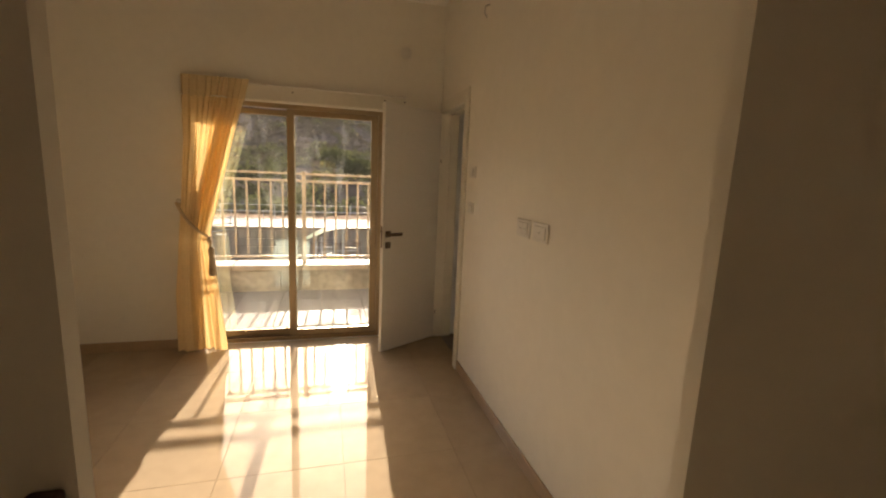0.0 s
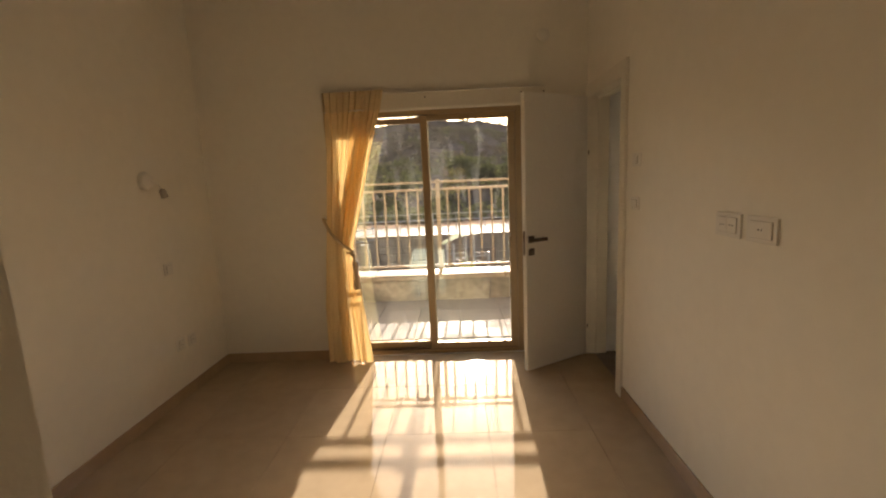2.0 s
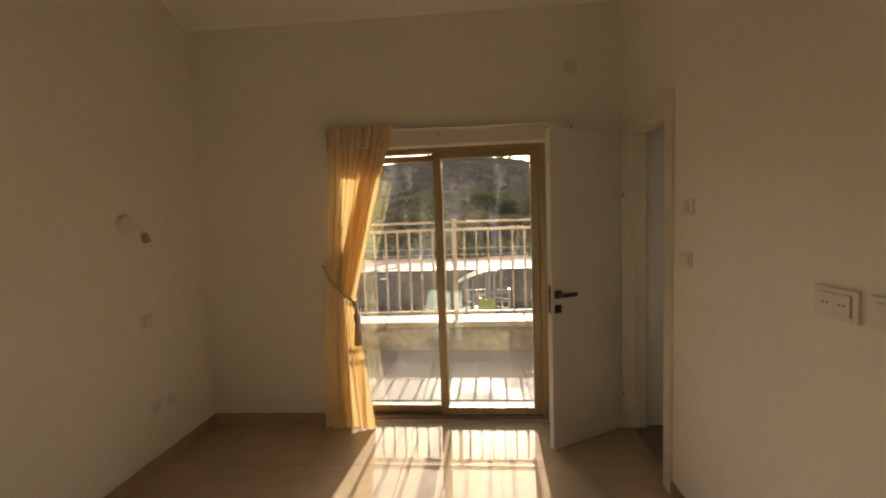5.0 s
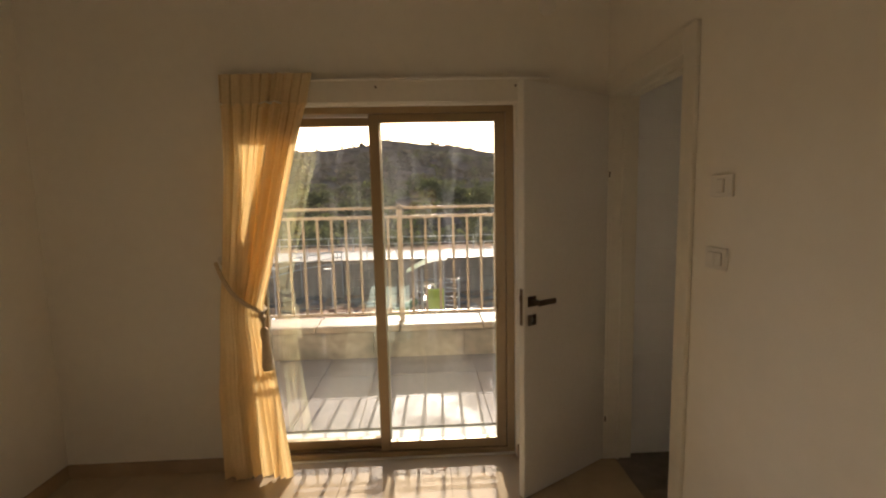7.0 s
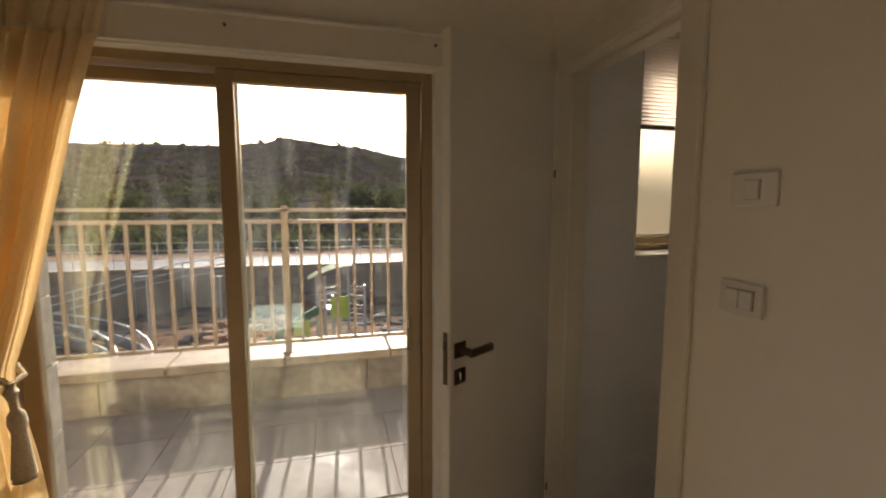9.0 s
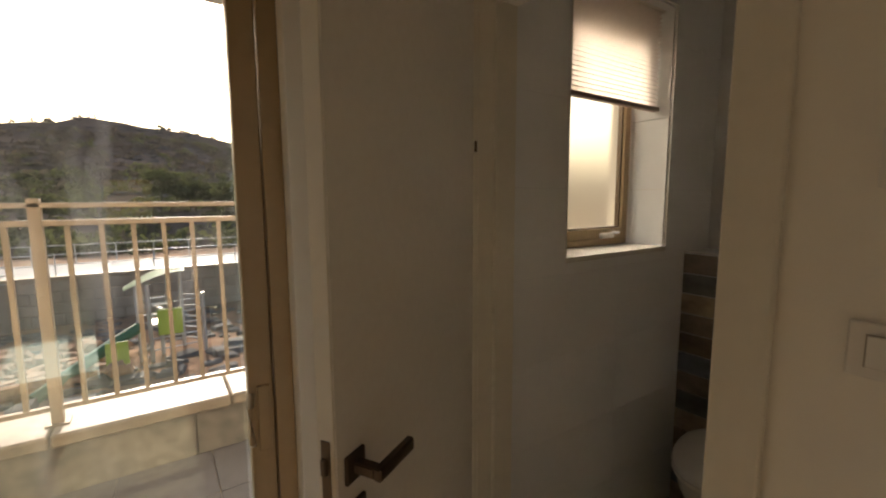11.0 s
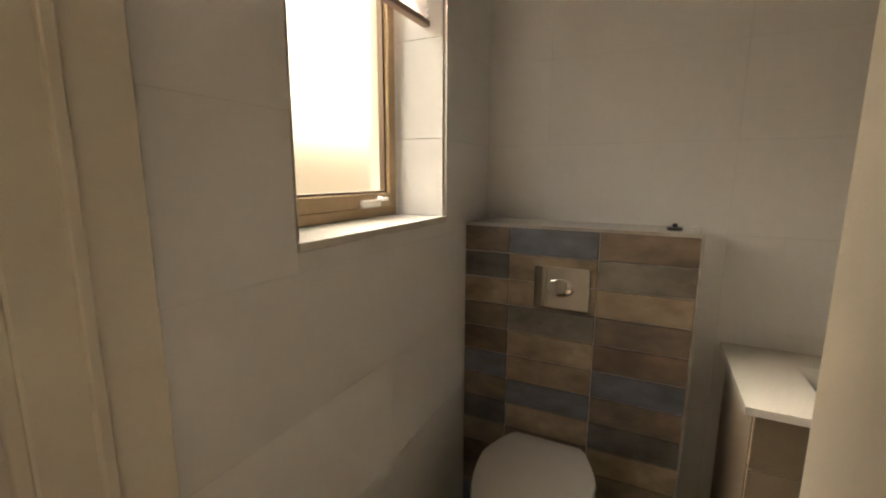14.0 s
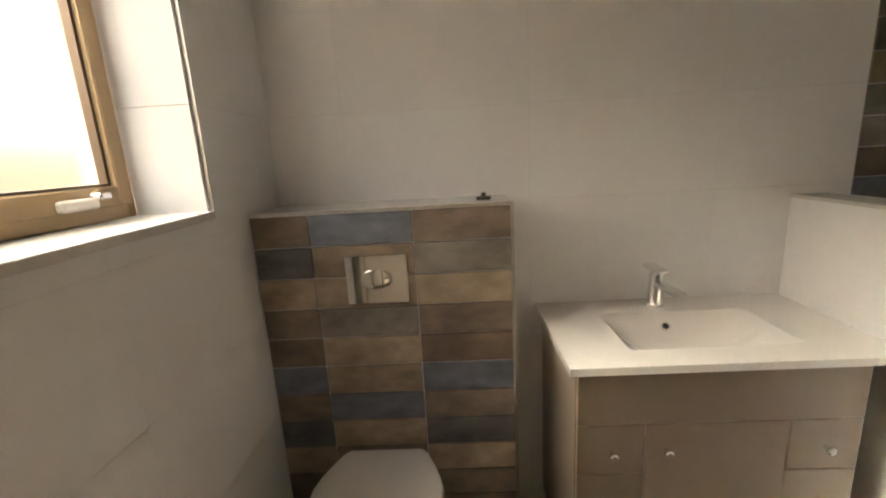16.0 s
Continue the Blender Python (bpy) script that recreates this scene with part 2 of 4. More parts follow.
floor = solid("floor", boxes(((-2.2, -1.6, -0.25), (2.7, 4.12, -0.010))), GROUT, "beige polished porcelain floor tiles with fine joints", "floor")
bm = bmesh.new()
for lo, hi in (((BX0 - 0.06, BY0 - 0.1, H), (2.75, OUT, H + 0.2)), ((-2.25, -1.7, H + 0.02), (1.4, SY0, H + 0.2))):
    box_into(bm, lo, hi)
slope = box_into(bm, (-2.25, SY0 + 0.01, 0), (BX0 - 0.061, OUT, 0.2))
for v in slope:
    v.co.z += EAVES + RISE * (NY - v.co.y)
solid("ceiling", bm, CEIL, "plain white painted ceiling rising away from the window wall", "ceiling")
solid("wall_north", boxes(
    ((-2.17, NY, 0), (-1.0, OUT, 3.05)), ((-1.0, NY, 2.03), (0.535, OUT, 3.05)), ((0.535, NY, 0), (1.479, OUT, 3.05)),
    ((1.479, NY, 0), (2.133, OUT, 1.268)), ((1.479, NY, 2.285), (2.133, OUT, 3.05)), ((2.133, NY, 0), (2.7, OUT, 3.05)),
    ((-2.17, NY + 0.035, -0.25), (2.7, OUT, 0.0))), WALL, "white painted wall around the sliding balcony door", "wall")
solid("wall_west", boxes(
    ((-2.2, SY1, 0), (WX, 0.95, HT)), ((-2.2, 1.72, 0), (WX, NY, HT)), ((-2.2, 0.95, 0), (WX, 1.72, 1.11)), ((-2.2, 0.95, 2.42), (WX, 1.72, HT))),
    WALL, "white painted wall with a small window recess", "wall")
solid("wall_east", boxes(
    ((EX, BY0 - 0.1, 0), (BX0, 3.335, HT)), ((EX, 3.335, 2.06), (BX0, 4.04, HT)), ((EX, 4.04, 0), (BX0, NY, HT)), ((EX, SY1, 0), (BX0, BY0 - 0.1, HT))),
    WALL, "white painted wall with the bathroom doorway", "wall")
solid("wall_south", boxes(
    ((-2.2, SY0, 0), (-0.213, SY1, HT)), ((0.628, SY0, 0), (BX0, SY1, HT)), ((-0.213, SY0, 2.1), (0.628, SY1, HT))),
    WALL, "white painted wall with the plain entrance opening", "wall")
# the end wall has an unseen opening, added to let fill light in
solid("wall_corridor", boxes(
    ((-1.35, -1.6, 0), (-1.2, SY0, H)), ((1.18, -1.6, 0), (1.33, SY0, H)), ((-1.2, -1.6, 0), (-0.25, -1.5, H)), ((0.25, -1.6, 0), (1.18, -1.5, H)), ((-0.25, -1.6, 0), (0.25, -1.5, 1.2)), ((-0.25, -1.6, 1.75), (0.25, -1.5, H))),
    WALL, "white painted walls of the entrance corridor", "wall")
bath_east = solid("wall_bathroom_east", boxes(((BX1, BY0 - 0.1, 0), (2.7, NY, H))), GROUT_W, "white glossy tiled bathroom back wall", "wall")
bath_north = solid("wall_bathroom_north", boxes(
    ((BX0, 4.074, 0), (1.479, NY, H)), ((1.479, 4.074, 0), (2.133, NY, 1.268)), ((1.479, 4.074, 2.285), (2.133, NY, H)), ((2.133, 4.074, 0), (BX1, NY, H))),
    GROUT_W, "white glossy tiled wall round the bathroom window", "wall")
solid("wall_bathroom_south", boxes(((BX0, BY0 - 0.1, 0), (BX1, BY0, H))), WHITE_TILE, "white tiled end wall of the shower", "wall")

solid("lower_storey", boxes(((-2.2, -1.6, -5.2), (2.7, OUT, -0.25)), ((-3.5, OUT, -5.2), (3.5, 6.05, -0.25))), STONE, "plain stone walls of the storey below", "wall")

# skirting
solid("baseboard", boxes(
    ((WX, NY - 0.012, 0), (-1.0, NY, 0.078)), ((0.535, NY - 0.012, 0), (EX - 0.012, NY, 0.078)),
    ((WX, SY1 + 0.012, 0), (WX + 0.012, NY - 0.012, 0.078)), ((EX - 0.012, SY1 + 0.012, 0), (EX, 3.292, 0.078)),
    ((WX, SY1, 0), (-0.225, SY1 + 0.012, 0.078)), ((0.65, SY1, 0), (EX, SY1 + 0.012, 0.078)), bevel=0.0015, seg=1),
    BASE_TILE, "beige tile skirting along the walls", "baseboard")

# ---- sliding balcony door ----
sd = thing("window_1", (-0.23, 4.16, 0), "champagne aluminium sliding glass door to the balcony", "sliding door", kind="structure")
part("window_frame", boxes(
    ((-1.0, 4.135, 0.0), (-0.955, 4.235, 2.03)), ((0.49, 4.135, 0.0), (0.535, 4.235, 2.03)),
    ((-0.955, 4.135, 1.995), (0.49, 4.235, 2.03)), ((-0.955, 4.135, 0.0), (0.49, 4.235, 0.03)), bevel=0.002, seg=1), BRONZE, sd)
part("window_track", boxes(((-0.955, 4.150, 0.03), (0.49, 4.154, 0.045)), ((-0.955, 4.212, 0.03), (0.49, 4.216, 0.045))), STEEL_DARK, sd)


def sash(x0, x1, y0, y1, z0, z1, stile, name):
    fr = part(name, boxes(
        ((x0, y0, z0), (x0 + stile, y1, z1)), ((x1 - stile, y0, z0), (x1, y1, z1)),
        ((x0 + stile, y0, z0), (x1 - stile, y1, z0 + 0.055)), ((x0 + stile, y0, z1 - 0.045), (x1 - stile, y1, z1)), bevel=0.003, seg=1), BRONZE, sd)
    ym = (y0 + y1) / 2
    g = part("pane", boxes(((x0 + stile - 0.004, ym - 0.004, z0 + 0.051), (x1 - stile + 0.004, ym + 0.004, z1 - 0.041))), GLASS, fr, "clear glass with faint wiped dust streaks")
    g.visible_shadow = False
    return fr


right_sash = sash(-0.268, 0.488, 4.146, 4.182, 0.035, 1.993, 0.058, "right_sash")
left_sash = sash(-0.953, -0.205, 4.190, 4.226, 0.035, 1.985, 0.058, "left_sash")
part("pull_handle", tube([(0.435, 4.146, 0.88), (0.428, 4.118, 0.90), (0.428, 4.116, 0.99), (0.435, 4.146, 1.01)], 0.008, 8), BRONZE, right_sash, smooth=True)
part("lock_plate", boxes(((0.448, 4.138, 0.86), (0.478, 4.146, 1.03)), bevel=0.003), BRONZE, right_sash)

# batten over the opening for the curtain
rail = thing("curtain_batten", (-0.2, 4.07, 2.035), "white painted timber batten above the balcony door", "curtain rail")
part("board", boxes(((-1.02, 4.058, 2.036), (0.71, 4.080, 2.150)), bevel=0.003), CASING, rail)
part("rail_strip", boxes(((-1.02, 4.040, 2.146), (0.71, 4.0585, 2.158)), bevel=0.002), PLASTIC, rail)
for sx in (-0.21, 0.53, 0.70):
    part("screw", tube([(sx, 4.058, 2.112), (sx, 4.050, 2.112)], 0.006, 8), STEEL_DARK, rail)


# ---- curtain ----
def lerp_table(z, table):
    for (z0, v0), (z1, v1) in zip(table, table[1:]):
        if z <= z1:
            u = (z - z0) / (z1 - z0)
            u = max(0.0, min(1.0, u))
            return v0 + (v1 - v0) * u
    return table[-1][1]


LEFT = ((0.0, -1.12), (0.5, -1.10), (0.98, -1.04), (1.3, -1.02), (1.7, -0.995), (2.17, -0.995))
RIGHT = ((0.0, -0.745), (0.4, -0.785), (0.90, -0.835), (1.0, -0.83), (1.25, -0.77), (1.75, -0.64), (2.0, -0.565), (2.17, -0.525))


def curtain_sheet(z_lo, z_hi, rows, cols, pleat, folds, seed, y_mid=3.985, left=LEFT, inset=0.0):
    bm = bmesh.new()
    rnd = random.Random(seed)
    ph = [rnd.uniform(0, 6.28) for _ in range(6)]
    grid = []
    for j in range(rows + 1):
        z = z_lo + (z_hi - z_lo) * j / rows
        l, r = lerp_table(z, left), lerp_table(z, RIGHT) - inset
        tie = math.exp(-((z - 0.96) / 0.16) ** 2)
        loose = 1.0 - 0.55 * tie
        row = []
        for i in range(cols + 1):
            u = i / cols
            warp = u + 0.03 * math.sin(6.28 * u * 2 + ph[0]) * (1 if z < 2 else 0.3)
            x = l + (r - l) * u + 0.006 * math.sin(warp * folds * 6.28 + ph[1] + z * 0.5)
            deep = pleat * loose * (0.75 + 0.35 * math.sin(warp * 9 + ph[2]))
            y = y_mid + deep * math.sin(warp * folds * 6.28 + 0.5 * math.sin(z * 1.9 + ph[3])) + 0.35 * deep * math.sin(warp * folds * 2.3 * 6.28 + ph[4] + z)
            y += -0.03 * tie + 0.02 * math.sin(z * 2.1 + ph[5]) * (1 - u)
            # one heavy fold sweeps from the top edge down to the tie
            if z > 1.0:
                c = 0.28 + 0.55 * (z - 0.98) / 1.2
                y -= 0.03 * math.exp(-((u - c) / 0.13) ** 2) * min(1, (z - 1.0) / 0.3) * min(1, (2.15 - z) / 0.4)
            zz = z + (0.012 * math.sin(u * 9 + ph[2]) if j == 0 else 0)
            row.append(bm.verts.new((x, min(y, 4.035), zz)))
        grid.append(row)
    for a, b in zip(grid, grid[1:]):
        for i in range(cols):
            bm.faces.new((a[i], a[i + 1], b[i + 1], b[i]))
    return bm


cur = thing("curtain", (-0.9, 4.0, 0), "golden yellow curtain gathered and tied back beside the balcony door", "curtain")
part("drape", curtain_sheet(0.012, 2.02, 90, 190, 0.022, 9, 4), CURTAIN, cur, smooth=True)
part("heading", curtain_sheet(2.0205, 2.168, 8, 190, 0.010, 9, 4), CURTAIN_HEAD, cur, "doubled pleated heading tape", smooth=True)
part("turned_back_fold", curtain_sheet(0.99, 2.02, 50, 90, 0.012, 4, 9, 4.018, ((0.99, -0.96), (1.2, -0.935), (1.6, -0.83), (2.02, -0.70)), 0.03), CURTAIN, cur, smooth=True)
tie = thing("curtain_tieback", (-1.058, 4.075, 1.2), "cream rope tieback with a long tassel", "tieback")
part("hook", tube([(-1.058, 4.08, 1.215), (-1.058, 4.03, 1.215), (-1.058, 4.015, 1.235)], [0.022, 0.012, 0.016], 12), CASING, tie, smooth=True)
arc = [(-1.058 + 0.215 * u, 4.02 - 0.125 * math.sin(math.pi * (0.15 + 0.7 * u)), 1.215 - 0.265 * u - 0.02 * math.sin(math.pi * u)) for u in [k / 10 for k in range(11)]]
part("rope", tube(arc, 0.011, 8), ROPE, tie, smooth=True)
part("rope_behind", tube([(-1.058, 4.03, 1.21), (-1.0, 4.055, 1.10), (-0.9, 4.06, 1.0), (-0.843, 4.02, 0.955), (-0.847, 3.955, 0.945)], 0.010, 8), ROPE, tie, smooth=True)
kx, ky = -0.833, 3.94
part("tassel", tube([(kx, ky, 0.96), (kx, ky, 0.93), (kx + .004, ky, 0.90), (kx + .006, ky, 0.875), (kx + .008, ky, 0.86), (kx + .01, ky, 0.83), (kx + .012, ky, 0.80), (kx + .014, ky, 0.66), (kx + .014, ky, 0.645)],
                    [0.013, 0.020, 0.010, 0.010, 0.022, 0.025, 0.019, 0.032, 0.030], 14), ROPE, tie, smooth=True)

# ---- bathroom door ----
cs = thing("door_1", (1.1, 3.7, 0), "white laminated bathroom door standing open into the bedroom", "door", kind="structure")
part("casing", boxes(
    ((1.026, 3.295, 0), (1.044, 3.374, 2.135)), ((1.026, 3.374, 2.04), (1.044, 4.02, 2.135)), ((1.026, 4.02, 0), (1.044, 4.068, 2.135)),
    ((1.044, 3.335, 0), (1.09, 3.370, 2.06)), ((1.09, 3.335, 0), (1.19, 3.352, 2.06)), ((1.044, 4.02, 0), (1.19, 4.04, 2.06)), ((1.044, 3.370, 2.04), (1.09, 4.02, 2.06)), ((1.09, 3.352, 2.04), (1.19, 4.02, 2.06)), bevel=0.003, seg=1), CASING, cs)
part("door_stop", boxes(((1.10, 4.008, 0), (1.115, 4.02, 2.028)), ((1.10, 3.352, 2.028), (1.115, 4.02, 2.04)), bevel=0.002, seg=1), CASING, cs)
hx, hy = 1.030, 4.022
dvec = Vector((0.478 - hx, 3.702 - hy, 0)).normalized()
nvec = Vector((dvec.y, -dvec.x, 0))   # away from the room's middle
if nvec.y > 0:
    nvec = -nvec


def on_leaf(s, n, z):
    return Vector((hx, hy, 0)) + dvec * s + nvec * n + Vector((0, 0, z))


def leaf_box(s0, n0, z0, s1, n1, z1, bevel=0.002):
    bm = bmesh.new()
    v = [bm.verts.new(on_leaf(s, n, z)) for s in (s0, s1) for n in (n0, n1) for z in (z0, z1)]
    for q in ((0, 1, 3, 2), (4, 6, 7, 5), (0, 4, 5, 1), (2, 3, 7, 6), (0, 2, 6, 4), (1, 5, 7, 3)):
        bm.faces.new([v[i] for i in q])
    if bevel:
        bmesh.ops.bevel(bm, geom=list(bm.edges), offset=bevel, segments=2, affect="EDGES")
    return bm


leaf = part("door_leaf", leaf_box(0.004, -0.04, 0.008, 0.618, 0.0, 2.05), DOOR, cs)
part("edge_strip", leaf_box(0.618, -0.037, 0.010, 0.6195, -0.003, 2.046, 0), CASING, leaf)
part("latch_plate", leaf_box(0.6195, -0.03, 0.90, 0.6215, -0.010, 1.08, 0.0006), STEEL_DARK, leaf)
part("latch", leaf_box(0.6215, -0.026, 1.02, 0.630, -0.014, 1.05, 0.002), STEEL_DARK, leaf)
for zc, nm in ((1.016, "rosette"), (0.924, "key_rosette")):
    part(nm, leaf_box(0.547, 0.0, zc - 0.026, 0.599, 0.008, zc + 0.026, 0.0015), STEEL_DARK, leaf)
part("key_cylinder", leaf_box(0.565, 0.008, 0.908, 0.581, 0.014, 0.940, 0.003), CHROME, leaf)
neck = part("lever_neck", leaf_box(0.562, 0.008, 1.006, 0.584, 0.052, 1.028, 0.003), STEEL_DARK, leaf)
part("lever_handle", leaf_box(0.468, 0.050, 1.004, 0.584, 0.066, 1.030, 0.003), STEEL_DARK, leaf)
for zc in (0.25, 1.638):
    p0 = on_leaf(-0.002, 0.004, zc - 0.02)
    part("hinge", tube([p0, p0 + Vector((0, 0, 0.03))], 0.004, 10), STEEL_DARK, cs, smooth=True)


# ---- plates on the walls ----
def wall_plate(at, axis, sign, w, h, keys, label, category, sockets=0, group=""):
    """A plate on a wall facing along axis; keys: number of rockers; sockets: number of round outlets."""
    t = thing("light_switch" if not sockets else "wall_socket", at, label, category, group)
    x, y, z = at

    def slab(u0, v0, u1, v1, d0, d1, bevel=0.0):
        if axis == "x":
            lo, hi = (min(x + sign * d0, x + sign * d1), y + u0, z + v0), (max(x + sign * d0, x + sign * d1), y + u1, z + v1)
        else:
            lo, hi = (x + u0, min(y + sign * d0, y + sign * d1), z + v0), (x + u1, max(y + sign * d0, y + sign * d1), z + v1)
        return boxes((lo, hi), bevel=bevel)

    part("plate", slab(-w / 2, -h / 2, w / 2, h / 2, 0, 0.009, 0.003), PLASTIC, t)
    iw, ih = (0.034 if keys == 1 and w > 0.1 else w - 0.040), h - 0.034
    # grey rim puts the shade of the gap round the inserts into colour
    part("surround", slab(-iw / 2 - 0.0012, -ih / 2 - 0.0012, iw / 2 + 0.0012, ih / 2 + 0.0012, 0.009, 0.0105), PLASTIC_G, t)
    if sockets:
        for k in range(sockets):
            u = (k - (sockets - 1) / 2) * iw / sockets
            part("outlet", slab(u - iw / sockets / 2 + 0.001, -ih / 2, u + iw / sockets / 2 - 0.001, ih / 2, 0.0105, 0.013, 0.001), PLASTIC, t)
            for du in (-0.008, 0.008):
                part("pin_hole", slab(u + du - 0.0025, -0.003, u + du + 0.0025, 0.003, 0.013, 0.0135), BLACK, t)
    else:
        for k in range(keys):
            u = (k - (keys - 1) / 2) * iw / keys
            part("rocker", slab(u - iw / keys / 2 + 0.001, -ih / 2, u + iw / keys / 2 - 0.001, ih / 2, 0.0105, 0.015, 0.0015), PLASTIC, t)
    return t


wall_plate((EX, 2.295, 1.248), "x", -1, 0.15, 0.092, 0, "white double wall socket in a wide frame", "socket", 2, "sockets on the bedroom wall")
wall_plate((EX, 2.112, 1.248), "x", -1, 0.15, 0.092, 0, "white aerial and data socket in a wide frame", "socket", 1, "sockets on the bedroom wall")
wall_plate((EX, 3.158, 1.286), "x", -1, 0.108, 0.076, 2, "white two-gang light switch beside the bathroom doorway", "light switch")
wall_plate((EX, 3.145, 1.536), "x", -1, 0.108, 0.076, 1, "white single switch above the light switch", "light switch")
wall_plate((WX, 3.478, 0.948), "x", 1, 0.085, 0.085, 1, "small white bedside light switch", "light switch")
wall_plate((WX, 3.625, 0.385), "x", 1, 0.085, 0.085, 0, "white single wall socket low on the wall", "socket", 1)
wall_plate((WX, 3.495, 0.392), "x", 1, 0.085, 0.085, 0, "white single wall socket low on the wall", "socket", 1)
wall_plate((WX, 1.565, 0.946), "x", 1, 0.13, 0.088, 2, "white two-gang switch below the small window", "light switch")
wall_plate((WX, 1.60, 0.377), "x", 1, 0.13, 0.088, 0, "white double wall socket near the floor", "socket", 2)

# round cover and a wire end high on the walls
cover = thing("junction_cover", (0.707, NY, 2.52), "round white blanking cover high on the wall", "cover plate")
part("disc", tube([(0.707, NY, 2.52), (0.707, NY - 0.008, 2.52), (0.707, NY - 0.014, 2.52)], [0.046, 0.046, 0.036], 28), PLASTIC, cover, smooth=True)
wire = thing("cable_stub", (EX, 3.005, 2.50), "short grey cable end hanging from the wall", "cable")
part("cable", tube([(EX, 3.005, 2.575), (EX - 0.03, 3.005, 2.56), (EX - 0.035, 3.0, 2.52), (EX - 0.02, 2.995, 2.49)], 0.005, 8), TRIM, wire, smooth=True)


# ---- bedside wall lamps ----
def wall_lamp(y, z):
    t = thing("wall_lamp", (WX, y, z), "white swivel reading lamp on a round wall base", "wall lamp", "reading lamps on the bed wall")
    part("base", tube([(WX, y, z), (WX + 0.012, y, z), (WX + 0.030, y, z), (WX + 0.036, y, z)], [0.058, 0.058, 0.050, 0.030], 28), PLASTIC, t, smooth=True)
    a = Vector((WX + 0.035, y + 0.015, z))
    b = Vector((WX + 0.062, y + 0.042, z - 0.02))
    c = Vector((WX + 0.070, y + 0.058, z - 0.055))
    d = Vector((WX + 0.074, y + 0.074, z - 0.110))
    part("arm", tube([a, (a + b) / 2, b, c], 0.006, 8), PLASTIC, t, smooth=True)
    head = part("lamp_head", tube([c, c.lerp(d, 0.12), c.lerp(d, 0.3), d], [0.008, 0.017, 0.021, 0.022], 16), PLASTIC_G, t, smooth=True)
    part("bulb_face", tube([d, d + (d - c) * 0.05], 0.017, 14), PLASTIC_G, head)


wall_lamp(1.862, 1.570)
wall_lamp(3.375, 1.552)

# ---- small window on the bed wall ----
w2 = thing("window_2", (-2.14, 1.33, 1.14), "small brown-framed window behind a half-drawn striped blind", "window", kind="structure")
part("window_sill", boxes(((-2.2, 0.93, 1.11), (WX + 0.022, 1.742, 1.14)), bevel=0.004), SILL, w2, "pinkish stone sill")
fr2 = part("window_frame", boxes(
    ((-2.16, 1.665, 1.14), (-2.10, 1.72, 2.42)), ((-2.16, 0.95, 1.14), (-2.10, 1.005, 2.42)), ((-2.16, 1.005, 1.14), (-2.10, 1.665, 1.20)), ((-2.16, 1.005, 2.36), (-2.10, 1.665, 2.42)),
    ((-2.15, 1.30, 1.20), (-2.11, 1.36, 2.36)), ((-2.145, 1.545, 1.20), (-2.092, 1.664, 2.36)), bevel=0.003, seg=1), BRONZE, w2)
g2 = part("pane", boxes(((-2.135, 1.36, 1.2), (-2.127, 1.665, 2.36)), ((-2.135, 1.005, 1.2), (-2.127, 1.30, 2.36))), FROST, fr2)
part("window_handle", boxes(((-2.092, 1.618, 1.36), (-2.074, 1.636, 1.48)), bevel=0.004), STEEL_DARK, fr2)
rb = thing("striped_blind", (-2.07, 1.33, 1.62), "brown and cream striped fabric blind half drawn down", "blind")
z0, k = 1.635, 0
while z0 < 2.41:
    zt = min(z0 + (0.03 if k == 0 else 0.105 if k % 2 == 0 else 0.06), 2.42)
    part("dark_stripe" if k % 2 == 0 else "light_stripe", boxes(((-2.072, 0.96, z0), (-2.069, 1.708, zt))), STRIPE_D if k % 2 == 0 else STRIPE_L, rb)
    z0, k = zt, k + 1
part("bottom_rail", boxes(((-2.078, 0.96, 1.612), (-2.062, 1.708, 1.635)), bevel=0.003), PLASTIC, rb)

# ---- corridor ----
# amber pane in the added opening warms the fill light; no known window
corridor_fill = thing("corridor_fill_opening", (0, -1.55, 1.2), "unseen amber pane added at the corridor end to light it", "window", kind="structure")
part("pane", boxes(((-0.25, -1.556, 1.2), (0.25, -1.55, 1.75))), CORRIDOR_FILL_PANE, corridor_fill)
hr = thing("newel_post", (-0.266, 0.69, 0), "dark stained square wooden newel post in the corridor", "newel post")
part("shaft", boxes(((-0.252, 0.735, 0), (-0.226, 0.776, 1.108)), bevel=0.004), WOOD, hr)
part("cap", boxes(((-0.256, 0.728, 1.108), (-0.221, 0.782, 1.138)), bevel=0.006), WOOD, hr)

# ---- bathroom ----
TY = 4.063   # tiled face of the window wall
# window lining, sill, frame
w3 = thing("window_3", (1.8, 4.25, 1.27), "bathroom window with frosted glass in a champagne aluminium frame", "window", kind="structure")
part("window_sill", boxes(((1.479, 4.058, 1.255), (2.133, 4.30, 1.275)), bevel=0.003), MARBLE, w3, "white marble sill")
part("edge_trim", boxes(((1.475, 4.060, 1.279), (1.4795, 4.070, 2.285)), ((2.1325, 4.060, 1.279), (2.137, 4.070, 2.285)), ((1.475, 4.060, 2.2805), (2.137, 4.070, 2.2845))), TRIM, w3)
part("reveal", boxes(((2.123, 4.070, 1.275), (2.133, 4.245, 1.5225)), ((2.123, 4.070, 1.5245), (2.133, 4.245, 1.8275)), ((2.123, 4.070, 1.8295), (2.133, 4.245, 2.2805)),
                     ((1.479, 4.070, 1.275), (1.489, 4.245, 2.2805)), ((1.489, 4.070, 2.2705), (2.123, 4.245, 2.2805))), WHITE_TILE, w3)
